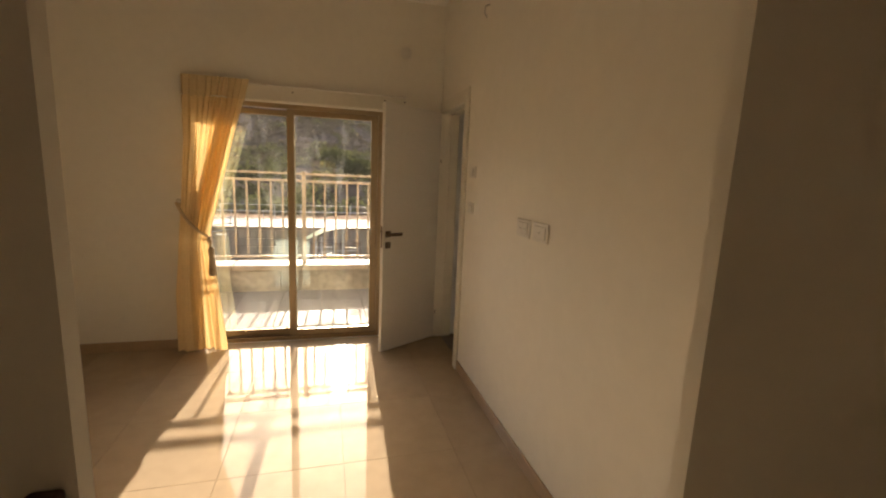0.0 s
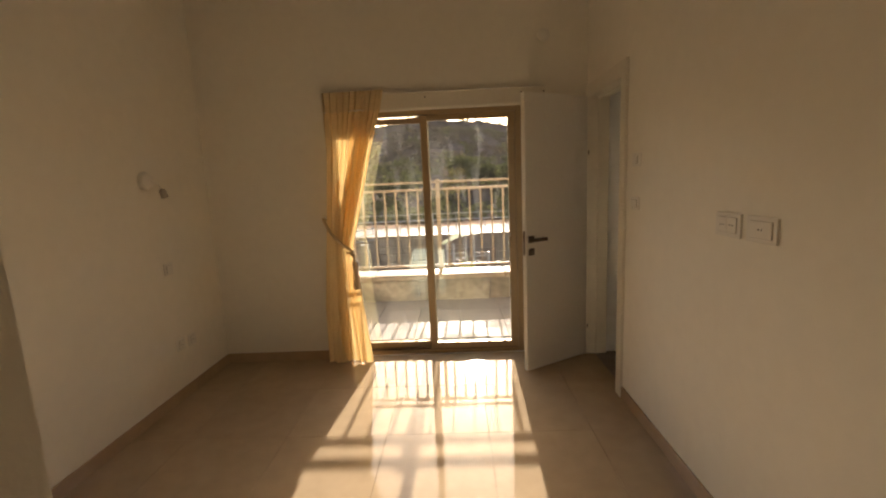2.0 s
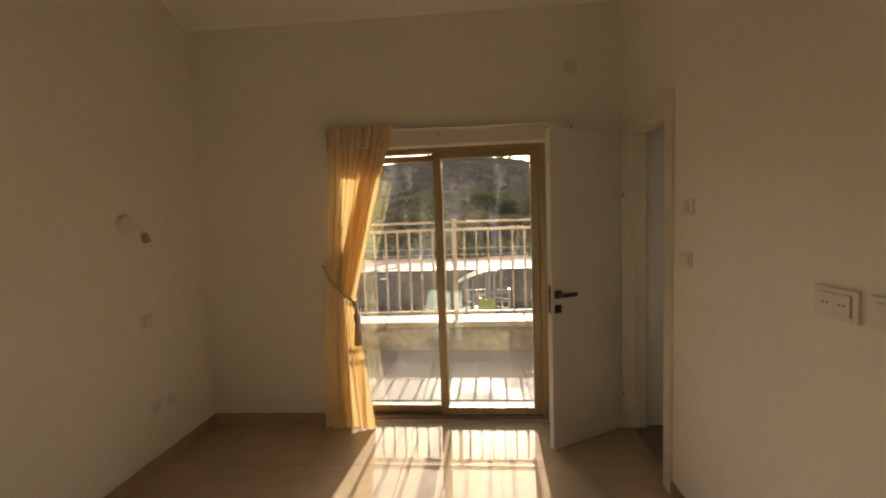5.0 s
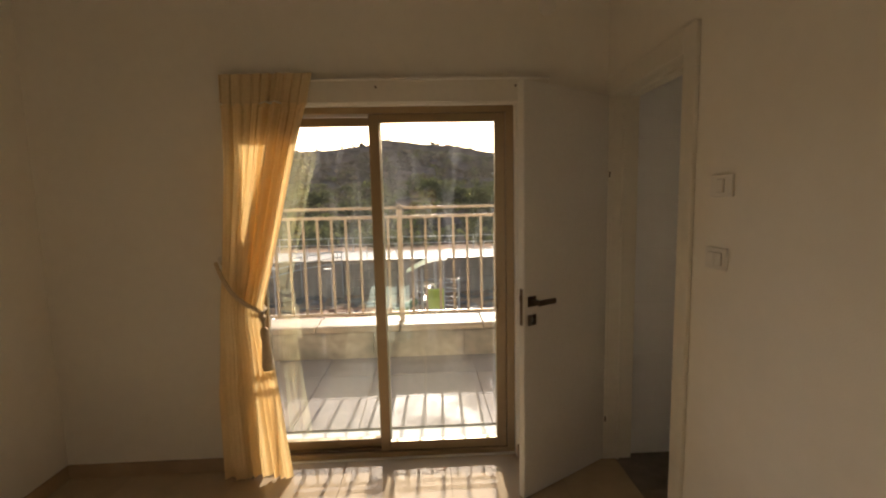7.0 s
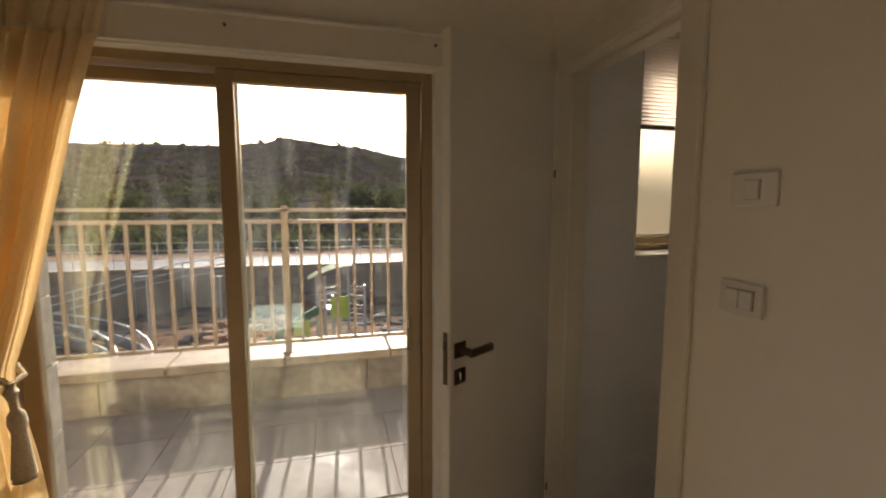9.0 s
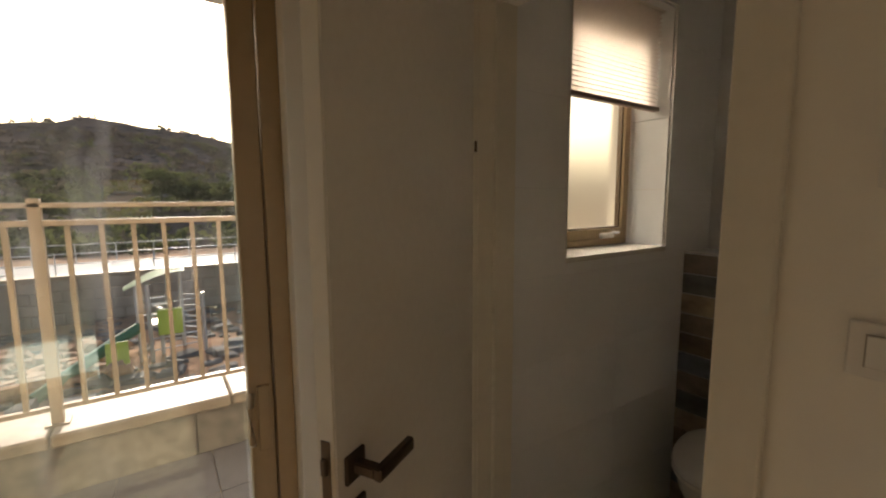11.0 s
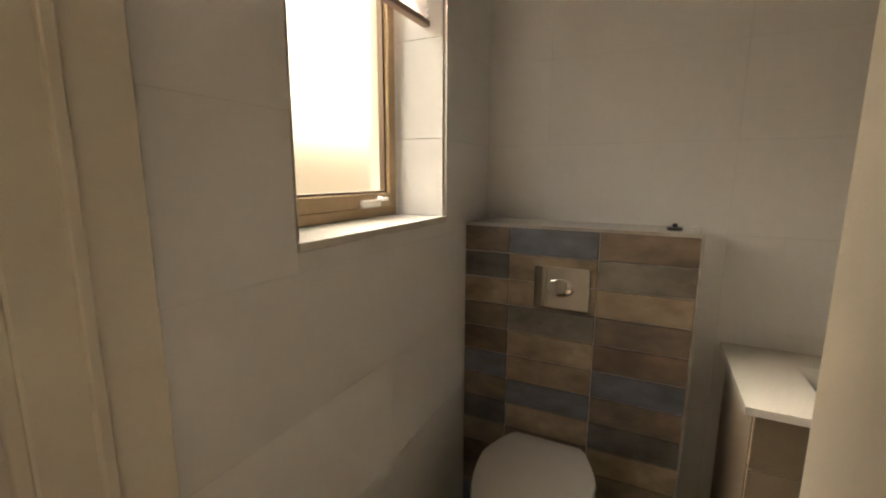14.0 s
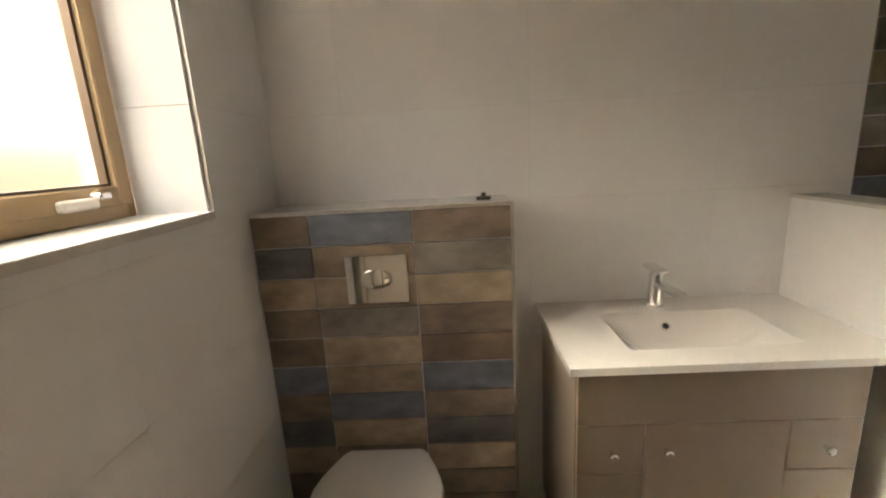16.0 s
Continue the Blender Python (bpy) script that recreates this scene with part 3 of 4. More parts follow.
fr3 = part("window_frame", boxes(
    ((1.489, 4.245, 1.275), (1.535, 4.31, 2.27)), ((2.102, 4.245, 1.275), (2.123, 4.31, 2.27)), ((1.535, 4.245, 1.275), (2.102, 4.31, 1.318)), ((1.535, 4.245, 2.225), (2.102, 4.31, 2.27)), bevel=0.003, seg=1), BRONZE, w3)
sash3 = part("sash", boxes(
    ((1.535, 4.235, 1.305), (1.575, 4.285, 2.235)), ((2.068, 4.235, 1.305), (2.102, 4.285, 2.235)), ((1.575, 4.235, 1.305), (2.068, 4.285, 1.350)), ((1.575, 4.235, 2.195), (2.068, 4.285, 2.235)), bevel=0.003, seg=1), BRONZE, w3)
part("glazing_bead", boxes(((1.575, 4.25, 1.350), (1.583, 4.27, 2.195)), ((2.060, 4.25, 1.350), (2.068, 4.27, 2.195)), ((1.583, 4.25, 1.350), (2.060, 4.27, 1.357))), STEEL_DARK, sash3)
bm = bmesh.new()
bm.faces.new([bm.verts.new(p) for p in ((1.576, 4.272, 1.351), (2.067, 4.272, 1.351), (2.067, 4.272, 2.197), (1.576, 4.272, 2.197))])
part("pane", bm, FROST, sash3, "frosted glass")
hd = part("handle_base", boxes(((1.90, 4.215, 1.308), (1.99, 4.236, 1.332)), bevel=0.008, seg=3), PLASTIC, sash3, "white window catch")
part("handle_tip", boxes(((1.975, 4.200, 1.326), (2.005, 4.226, 1.340)), bevel=0.004), CHROME, hd)

pb = thing("pleated_blind", (1.8, 4.11, 1.9), "white pleated blind lowered half way over the window", "blind")
bm = bmesh.new()
zz, rows = 1.875, []
npl = 22
for j in range(npl * 2 + 1):
    z = 1.875 + (2.262 - 1.875) * j / (npl * 2)
    y = 4.125 + (0.008 if j % 2 else -0.008)
    rows.append([bm.verts.new((x, y, z)) for x in (1.494, 1.7, 1.9, 2.118)])
for a, b in zip(rows, rows[1:]):
    for i in range(3):
        bm.faces.new((a[i], a[i + 1], b[i + 1], b[i]))
part("pleats", bm, BLIND, pb)
part("bottom_bar", boxes(((1.492, 4.112, 1.858), (2.120, 4.138, 1.876)), bevel=0.003), mat("mauve_blind_bar", (0.36, 0.26, 0.22), 0.5), pb)
part("head_rail", boxes(((1.492, 4.105, 2.262), (2.120, 4.145, 2.2705)), bevel=0.002, seg=1), PLASTIC, pb)

# boxed-in cistern with wood-look tiles
TX, BYL, BYR, TOP = 2.30, 4.062, 3.312, 1.238
cis = thing("cistern_box", (2.4, 3.69, 0), "boxed-in cistern clad in mixed brown, tan and slate-blue tiles", "cistern box")
part("body", boxes(((TX + 0.009, BYR + 0.003, 0), (2.531, BYL, TOP - 0.012))), GROUT_W, cis)
part("top_slab", boxes(((TX + 0.004, BYR + 0.003, TOP - 0.012), (2.531, BYL, TOP)), bevel=0.001, seg=1), WHITE_TILE, cis, "pale tiled top")
part("edge_trim", boxes(((TX - 0.003, BYR - 0.003, 0), (TX + 0.008, BYR + 0.004, TOP + 0.003)), ((TX - 0.003, BYR + 0.004, TOP - 0.006), (TX + 0.004, BYL, TOP + 0.003))), TRIM, cis, "thin metal corner trim")
part("side_tile", boxes(((TX + 0.010, BYR - 0.001, 0), (2.531, BYR + 0.003, TOP - 0.001))), WHITE_TILE, cis)


def wood_tile(name, c):
    return mat(name, c, 0.42, grain=0.16, scale=22, stretch=(1, 1, 1.8), stain=0.36, stain_scale=7, bump=0.12, bump_scale=40, per_object=0.10)


T = {
    "b": wood_tile("brown_tile", (0.20, 0.155, 0.118)), "t": wood_tile("tan_tile", (0.33, 0.26, 0.18)),
    "g": wood_tile("grey_tile", (0.215, 0.195, 0.165)), "s": wood_tile("slate_blue_tile", (0.15, 0.16, 0.185)),
    "d": wood_tile("dark_brown_tile", (0.155, 0.112, 0.08)), "k": wood_tile("dark_grey_tile", (0.125, 0.12, 0.115)),
}
ROWS_OF_TILES = ("bsb", "ktg", "ttt", "bgb", "dtd", "sts", "bsb", "ktk", "tbt", "dtb", "btd", "sbt", "tdb")
cols = ((4.062, 3.893), (3.893, 3.596), (3.596, 3.316))
for r, letters in enumerate(ROWS_OF_TILES):
    z1 = TOP - 0.007 - r * 0.0945
    for (ya, yb), c in zip(cols, letters):
        piece("tile", (0.008, ya - yb - 0.0025, 0.0910), (TX + 0.004 + 0.0004 * ((r * 7 + len(c)) % 3), (ya + yb) / 2, z1 - 0.04725), T[c], cis, 0.0012)

fp = thing("flush_plate", (TX, 3.71, 1.03), "square chrome dual flush plate", "flush plate")
part("plate", boxes(((TX - 0.010, 3.617, 0.960), (TX, 3.799, 1.106)), bevel=0.004, seg=3), CHROME, fp)
bm = bmesh.new()
bmesh.ops.create_uvsphere(bm, u_segments=24, v_segments=12, radius=1.0)
bmesh.ops.scale(bm, vec=(0.006, 0.046, 0.031), verts=bm.verts)
bmesh.ops.translate(bm, vec=(TX - 0.010, 3.71, 1.035), verts=bm.verts)
part("oval_button", bm, CHROME, fp, smooth=True)
part("button_split", boxes(((TX - 0.0165, 3.690, 1.010), (TX - 0.0135, 3.692, 1.060))), BLACK, fp)

plug = thing("sink_plug", (2.40, 3.385, TOP), "small black rubber plug lying on the ledge", "plug")
part("disc", tube([(2.40, 3.385, TOP), (2.40, 3.385, TOP + 0.008), (2.40, 3.385, TOP + 0.010)], [0.022, 0.022, 0.012], 18), BLACK, plug, smooth=True)
part("knob", tube([(2.40, 3.385, TOP + 0.010), (2.40, 3.385, TOP + 0.018), (2.40, 3.385, TOP + 0.021)], [0.006, 0.009, 0.005], 12), BLACK, plug, smooth=True)


# wall-hung toilet
def oval_loft(rings, steps=36):
    """rings: (z, x of the back, x of the front, half width, narrowing towards the back)."""
    bm = bmesh.new()
    loops = []
    for z, xb, xf, hw, sq in rings:
        loop = []
        xm = xb - 0.16
        for k in range(steps):
            a = k * math.tau / steps
            c, s = math.cos(a), math.sin(a)
            if c >= 0:
                u = min(1.0, c / 0.72)
                x = xm + (xb - xm) * u
                y = hw * (1 - sq * u ** 1.4) * (math.copysign(1.0, s) if c < 0.72 else s / 0.694)
            else:
                x = xm + (xm - xf) * c
                y = hw * s
            loop.append(bm.verts.new((x, 3.725 + y, z)))
        loops.append(loop)
    for a, b in zip(loops, loops[1:]):
        for k in range(steps):
            bm.faces.new((a[k], a[(k + 1) % steps], b[(k + 1) % steps], b[k]))
    bm.faces.new(loops[0][::-1])
    bm.faces.new(loops[-1])
    return bm


wc = thing("toilet", (2.28, 3.725, 0.08), "white wall-hung toilet with its lid closed", "toilet")
part("bowl", oval_loft([(0.138, 2.298, 2.06, 0.10, 0.34), (0.188, 2.298, 1.98, 0.125, 0.34), (0.278, 2.298, 1.90, 0.150, 0.34), (0.378, 2.298, 1.83, 0.172, 0.34), (0.443, 2.298, 1.81, 0.178, 0.32)]), CERAMIC, wc, smooth=True)
part("seat", oval_loft([(0.444, 2.262, 1.800, 0.182, 0.34), (0.450, 2.264, 1.797, 0.184, 0.34), (0.462, 2.262, 1.800, 0.182, 0.34)]), PLASTIC, wc, smooth=True)
part("lid", oval_loft([(0.464, 2.272, 1.794, 0.184, 0.34), (0.470, 2.274, 1.791, 0.186, 0.34), (0.482, 2.272, 1.797, 0.182, 0.34), (0.488, 2.255, 1.825, 0.165, 0.34), (0.490, 2.2, 1.88, 0.12, 0.3)]), CERAMIC, wc, smooth=True)

# vanity
VY0, VY1, VX = 2.470, 3.186, 2.085
van = thing("vanity_unit", (2.3, 2.83, 0.1), "taupe lacquered vanity cabinet with drawers and small knobs", "vanity")
part("body", boxes(((VX + 0.018, VY0 + 0.0185, 0.10), (2.530, VY1 - 0.0185, 0.735)), bevel=0.002, seg=1), VANITY, van)
for y in (VY0, VY1 - 0.018):
    part("side_panel", boxes(((VX + 0.018, y, 0.10), (2.530, y + 0.018, 0.829)), bevel=0.002, seg=1), VANITY, van)
for y in (VY0 + 0.06, VY1 - 0.06):
    for x in (VX + 0.08, 2.47):
        part("foot", tube([(x, y, 0.0), (x, y, 0.1)], 0.016, 12), CHROME, van, smooth=True)


def front(y0, y1, z0, z1, name, knob=None):
    p = part(name, boxes(((VX, y0 + 0.0018, z0 + 0.0025), (VX + 0.017, y1 - 0.0018, z1 - 0.0025)), bevel=0.002), VANITY, van)
    if knob:
        ky, kz = knob
        part("knob", tube([(VX, ky, kz), (VX - 0.012, ky, kz), (VX - 0.016, ky, kz), (VX - 0.024, ky, kz), (VX - 0.027, ky, kz)], [0.005, 0.005, 0.011, 0.011, 0.007], 16), CHROME, p, smooth=True)


front(VY0, VY1, 0.676, 0.829, "top_panel")
for y0, y1, ky in ((3.010, VY1, 3.096), (VY0, 2.650, 2.558)):
    for z0, z1 in ((0.530, 0.676), (0.370, 0.530), (0.105, 0.370)):
        front(y0, y1, z0, z1, "drawer", (ky, (z0 + z1) / 2 - 0.005))
front(2.650, 3.010, 0.105, 0.676, "cabinet_door", (2.958, 0.603))

# moulded basin top
bt = thing("washbasin", (2.3, 2.8, 0.83), "white moulded washbasin top with a shallow rectangular bowl", "washbasin")
bm = bmesh.new()
X0, X1, Y0, Y1, ZT = 2.063, 2.5305, 2.392, 3.210, 0.851
NX, NYY = 44, 72
grid = []


def basin_z(x, y):
    u = (x - 2.150) / (2.405 - 2.150)
    v = (y - 2.585) / (3.032 - 2.585)
    if not (0 < u < 1 and 0 < v < 1):
        return ZT
    du = min(u * 0.255, (1 - u) * 0.255)
    dv = min(v, 1 - v) * 0.447
    a = 1 - math.exp(-du / (0.018 if u < 0.5 else 0.055))
    b = min(1.0, dv / 0.17)
    b = math.sin(b * math.pi / 2)
    return ZT - 0.10 * a * b


xs = sorted(set([X0 + (X1 - X0) * i / NX for i in range(NX + 1)] + [2.150, 2.405, 2.153, 2.402]))
ys = sorted(set([Y0 + (Y1 - Y0) * i / NYY for i in range(NYY + 1)] + [2.585, 3.032, 2.588, 3.029]))
for x in xs:
    grid.append([bm.verts.new((x, y, basin_z(x, y))) for y in ys])
for a, b in zip(grid, grid[1:]):
    for i in range(len(ys) - 1):
        bm.faces.new((a[i], a[i + 1], b[i + 1], b[i]))
low = {}
rim = [grid[0], [r[-1] for r in grid], grid[-1][::-1], [r[0] for r in grid][::-1]]
for edge in rim:
    lows = []
    for v in edge:
        k = (round(v.co.x, 4), round(v.co.y, 4))
        if k not in low:
            low[k] = bm.verts.new((v.co.x, v.co.y, 0.830))
        lows.append(low[k])
    for i in range(len(edge) - 1):
        bm.faces.new((edge[i], edge[i + 1], lows[i + 1], lows[i]))
part("slab", bm, CERAMIC, bt, smooth=True)
part("overflow_ring", tube([(2.380, 2.835, 0.806), (2.370, 2.835, 0.817)], [0.014, 0.013], 18), CHROME, bt, smooth=True)
part("overflow_hole", tube([(2.3702, 2.835, 0.8168), (2.3692, 2.835, 0.8179)], 0.009, 16), BLACK, bt)
part("drain", tube([(2.29, 2.81, 0.750), (2.29, 2.81, 0.757)], [0.022, 0.020], 20), CHROME, bt, smooth=True)

fa = thing("basin_mixer", (2.465, 2.83, ZT), "chrome single-lever basin mixer tap", "tap")
part("base_ring", tube([(2.465, 2.83, ZT), (2.465, 2.83, ZT + 0.006)], [0.027, 0.025], 24), CHROME, fa, smooth=True)
part("body", tube([(2.465, 2.83, ZT + 0.006), (2.463, 2.83, ZT + 0.06), (2.460, 2.83, ZT + 0.112)], [0.023, 0.022, 0.022], 24), CHROME, fa, smooth=True)
sp = boxes(((2.345, 2.812, ZT + 0.070), (2.458, 2.848, ZT + 0.088)), bevel=0.006, seg=3)
bmesh.ops.rotate(sp, verts=sp.verts, cent=(2.455, 2.83, ZT + 0.08), matrix=Matrix.Rotation(radians(-7), 3, "Y"))
bmesh.ops.rotate(sp, verts=sp.verts, cent=(2.46, 2.83, ZT), matrix=Matrix.Rotation(radians(16), 3, "Z"))
part("spout", sp, CHROME, fa, smooth=True)
lv = boxes(((2.43, 2.808, ZT + 0.116), (2.505, 2.852, ZT + 0.130)), bevel=0.005, seg=3)
bmesh.ops.rotate(lv, verts=lv.verts, cent=(2.46, 2.83, ZT + 0.12), matrix=Matrix.Rotation(radians(-12), 3, "Y"))
bmesh.ops.rotate(lv, verts=lv.verts, cent=(2.46, 2.83, ZT), matrix=Matrix.Rotation(radians(16), 3, "Z"))
part("lever", lv, CHROME, fa, smooth=True)

# half wall of the shower
hw = solid("wall_shower_half", boxes(((1.80, 2.27, 0), (2.530, 2.380, 1.180))), WHITE_TILE, "low white tiled half wall beside the vanity", "half wall")
part("edge_trim", boxes(((1.797, 2.376, 1.178), (2.530, 2.384, 1.188)), ((1.797, 2.266, 1.178), (2.530, 2.274, 1.188))), TRIM, hw)
part("cap", boxes(((1.797, 2.274, 1.180), (2.530, 2.376, 1.187))), WHITE_TILE, hw)

# ---- balcony ----
bal = solid("balcony_floor", boxes(((-3.5, OUT, -0.25), (3.5, 6.1, -0.002))), GROUT, "pale balcony floor tiles, wet in patches", "balcony floor")
par = solid("parapet", boxes(((-3.5, 5.815, -0.002), (3.5, 6.10, 0.275))), PARAPET, "low weathered stone parapet of the balcony", "parapet")
x = -3.45
for w in (0.92, 1.05, 0.98, 0.88, 1.10, 0.95, 0.9):
    piece("stone", (w - 0.008, 0.018, 0.266), (x + w / 2, 5.806, 0.138), PARAPET, par, 0.004)
    x += w
x = -3.46
while x < 3.3:
    piece("coping_stone", (0.80, 0.36, 0.068), (x + 0.4, 5.925, 0.311), COPING, par, 0.010)
    x += 0.806
rl = thing("balcony_railing", (-0.22, 5.9, 0.345), "cream painted steel balcony railing with upright bars", "railing")
part("top_rail", boxes(((-3.45, 5.875, 1.452), (3.45, 5.925, 1.478)), bevel=0.004), RAIL_PAINT, rl)
part("middle_rail", boxes(((-3.45, 5.885, 1.362), (3.45, 5.915, 1.392)), bevel=0.003), RAIL_PAINT, rl)
part("bottom_rail", boxes(((-3.45, 5.885, 0.415), (3.45, 5.915, 0.440)), bevel=0.003), RAIL_PAINT, rl)
for px in (-3.40, -1.81, -0.22, 1.37, 2.96):
    part("post", boxes(((px - 0.025, 5.875, 0.345), (px + 0.025, 5.925, 1.500)), bevel=0.004), RAIL_PAINT, rl)
    part("post_foot", boxes(((px - 0.05, 5.855, 0.345), (px + 0.05, 5.945, 0.353)), bevel=0.002, seg=1), RAIL_PAINT, rl)
    if px < 2.9:
        for k in range(11):
            bx = px + 0.114 + k * 0.1362
            part("bar", boxes(((bx - 0.011, 5.889, 0.440), (bx + 0.011, 5.911, 1.362))), RAIL_PAINT, rl)

# stone cladding of the door reveal outside
rev = solid("reveal_stone", boxes(((-1.012, 4.2355, 0.0), (-1.0005, OUT + 0.02, 2.03))), STONE, "stone cladding round the balcony door", "cladding")
for k in range(7):
    piece("stone", (0.022, 0.20, 0.278), (-0.990, 4.345, 0.145 + k * 0.284), STONE, rev, 0.004)

# ---- ground, road, hill ----
GZ = -4.6


def ridge(a):
    """Height of the ridge as tangent of its rise, by the tangent of the bearing."""
    t = ((-1.2, 0.10), (-0.6, 0.118), (-0.34, 0.124), (-0.23, 0.127), (-0.13, 0.133), (-0.09, 0.146), (-0.06, 0.142), (0.0, 0.134), (0.08, 0.126), (0.155, 0.113), (0.4, 0.09), (1.2, 0.06))
    for (a0, v0), (a1, v1) in zip(t, t[1:]):
        if a <= a1:
            u = max(0.0, (a - a0) / (a1 - a0))
            return v0 + (v1 - v0) * u
    return 0.06


def hill_z(x, y):
    d = max(0.0, min(1.0, (y - 44.0) / (250.0 - 44.0)))
    top = 1.5 + ridge(x / y) * 250.0
    z = -2.3 + (top + 2.3) * (0.32 * d + 0.68 * d ** 1.25)
    if y > 250:
        z = top - (y - 250) * 0.25
    step = 2.6
    f = (z / step) % 1.0
    if d > 0.12 and y < 235:
        z += 0.55 * (max(0.0, f - 0.7) / 0.3 - f) * min(1.0, (d - 0.12) * 6)
    z += 1.2 * d * noise.noise((x * 0.03, y * 0.03, 0.3)) + 0.5 * d * noise.noise((x * 0.11, y * 0.11, 1.7))
    return z


def grid_sheet(xs, ys, fz):
    bm = bmesh.new()
    g = [[bm.verts.new((fx, y, fz(fx, y))) for fx in xs(y)] for y in ys]
    for a, b in zip(g, g[1:]):
        for i in range(len(a) - 1):
            bm.faces.new((a[i], a[i + 1], b[i + 1], b[i]))
    return bm


def hill_material():
    m = mat("dry_scrub_hillside", (0.105, 0.080, 0.068), 0.95, grain=0.25, scale=0.9, stain=0.35, stain_scale=0.10, bump=0.3, bump_scale=3, spec=0.0)
    return m


SOIL = mat("brown_building_soil", (0.30, 0.175, 0.10), 0.95, grain=0.35, scale=2.5, stain=0.35, stain_scale=0.35, bump=0.8, bump_scale=8, spec=0.1)
HILL = hill_material()
LEAF = cloth("scrub_leaves", (0.062, 0.070, 0.030), (0.10, 0.11, 0.035), 0.4, weave=40.0)
LEAF_D = cloth("dry_scrub", (0.060, 0.050, 0.040), (0.085, 0.066, 0.050), 0.45, weave=40.0)
ROCK = mat("pale_limestone_rock", (0.125, 0.108, 0.09), 0.9, grain=0.25, scale=2, stain=0.25, stain_scale=0.3, bump=0.3, bump_scale=6)
HILL_ROCK = mat("weathered_hill_stone", (0.19, 0.155, 0.13), 0.95, spec=0.0, grain=0.25, scale=2, stain=0.25, stain_scale=0.3, bump=0.3, bump_scale=6)
RETAIN = mat("retaining_wall_stone", (0.28, 0.21, 0.155), 0.9, grain=0.25, scale=3, stain=0.25, stain_scale=0.5, bump=0.6, bump_scale=10)
ROAD = mat("pale_concrete_road", (0.21, 0.195, 0.18), 0.7, grain=0.15, scale=2, stain=0.15, stain_scale=0.3)
GALV = mat("galvanised_steel", (0.50, 0.49, 0.47), 0.45, metal=0.6, grain=0.1, stain=0.1)
LIME = mat("lime_green_panel", (0.42, 0.52, 0.06), 0.45)
GREEN = mat("dark_green_plastic", (0.03, 0.12, 0.05), 0.4)
CANVAS = mat("pale_canvas_roof", (0.60, 0.66, 0.42), 0.6)
BRICK = mat("rough_brick_rubble", (0.35, 0.19, 0.10), 0.9, grain=0.3, scale=3, stain=0.3)


def ground_z(x, y):
    return GZ + 0.18 * noise.noise((x * 0.25, y * 0.25, 2.0)) + 0.1 * noise.noise((x * 0.9, y * 0.9, 5.0))


solid("ground", grid_sheet(lambda y: [-900, -300, -120, -60] + [-40 + i * 1.6 for i in range(51)] + [60, 120, 300, 900],
                           [-900, -200, -60, -20, 6.2] + [7 + i * 1.0 for i in range(26)] + [34, 60, 200, 900],
                           lambda x, y: ground_z(x, y) if 6.5 < y < 33 else GZ - (0.3 if y >= 33 else 0.0)), SOIL, "bare brown soil of an unfinished play area", "ground")
solid("terrace", boxes(((-300, 31.0, GZ - 0.5), (300, 46.0, -2.45))), SOIL, "level terrace behind the retaining wall", "terrace")
solid("road", boxes(((-300, 31.3, -2.448), (300, 37.0, -2.30))), ROAD, "pale sunlit road along the retaining wall", "road")
hill = solid("hillside", grid_sheet(lambda y: [y * (-1.6 + 3.2 * i / 170) for i in range(171)], [43 + i * 1.6 for i in range(75)] + [164 + i * 3 for i in range(30)] + [255, 270, 300, 360, 500], hill_z),
             HILL, "dry terraced hillside with scrub", "hillside")

ret = solid("retaining_wall", boxes(((-120, 30.55, GZ - 0.4), (120, 31.0, -2.30))), RETAIN, "long stone retaining wall below the road", "retaining wall")
rnd = random.Random(11)
for row in range(4):
    x = -17.0 + (0.6 if row % 2 else 0.0)
    while x < 14:
        piece("stone_block", (1.16, 0.10, 0.52), (x + 0.6, 30.53 + 0.02 * rnd.random(), GZ + 0.28 + row * 0.555), RETAIN, ret, 0.03)
        x += 1.2
part("coping", boxes(((-120, 30.4, -2.30), (120, 31.05, -2.16)), bevel=0.02, seg=1), COPING, ret)

fence = thing("road_railing", (0, 37.2, -2.3), "galvanised railing along the far side of the road", "railing")
for z in (-1.2, -1.75):
    part("rail", tube([(-60, 37.2, z), (60, 37.2, z)], 0.035, 6), GALV, fence)
for k in range(49):
    part("post", boxes(((-48 + k * 2.0 - 0.03, 37.17, -2.45), (-48 + k * 2.0 + 0.03, 37.23, -1.17))), GALV, fence)
fence2 = thing("wall_railing", (0, 30.8, -2.16), "galvanised railing on top of the retaining wall", "railing")
for z in (-1.15, -1.65):
    part("rail", tube([(-40, 30.8, z), (40, 30.8, z)], 0.022, 6), GALV, fence2)
for k in range(33):
    part("post", boxes(((-32 + k * 2.0 - 0.02, 30.78, -2.16), (-32 + k * 2.0 + 0.02, 30.82, -1.13))), GALV, fence2)


# ---- plants and rocks on the hill ----
def scatter_mesh(name, material, label, category, chunks):
    """Joins many small leaf or stone shapes: chunks is a list of (verts, faces)."""
    vs, fs, n = [], [], 0
    for v, f in chunks:
        vs.append(v)
        fs.extend([tuple(i + n for i in q) for q in f])
        n += len(v)
    me = bpy.data.meshes.new(name)
    me.from_pydata(np.concatenate(vs).tolist(), [], fs)
    me.materials.append(material)
    ob = new(name, me)
    return tagged(ob, label, category, "", "stuff")


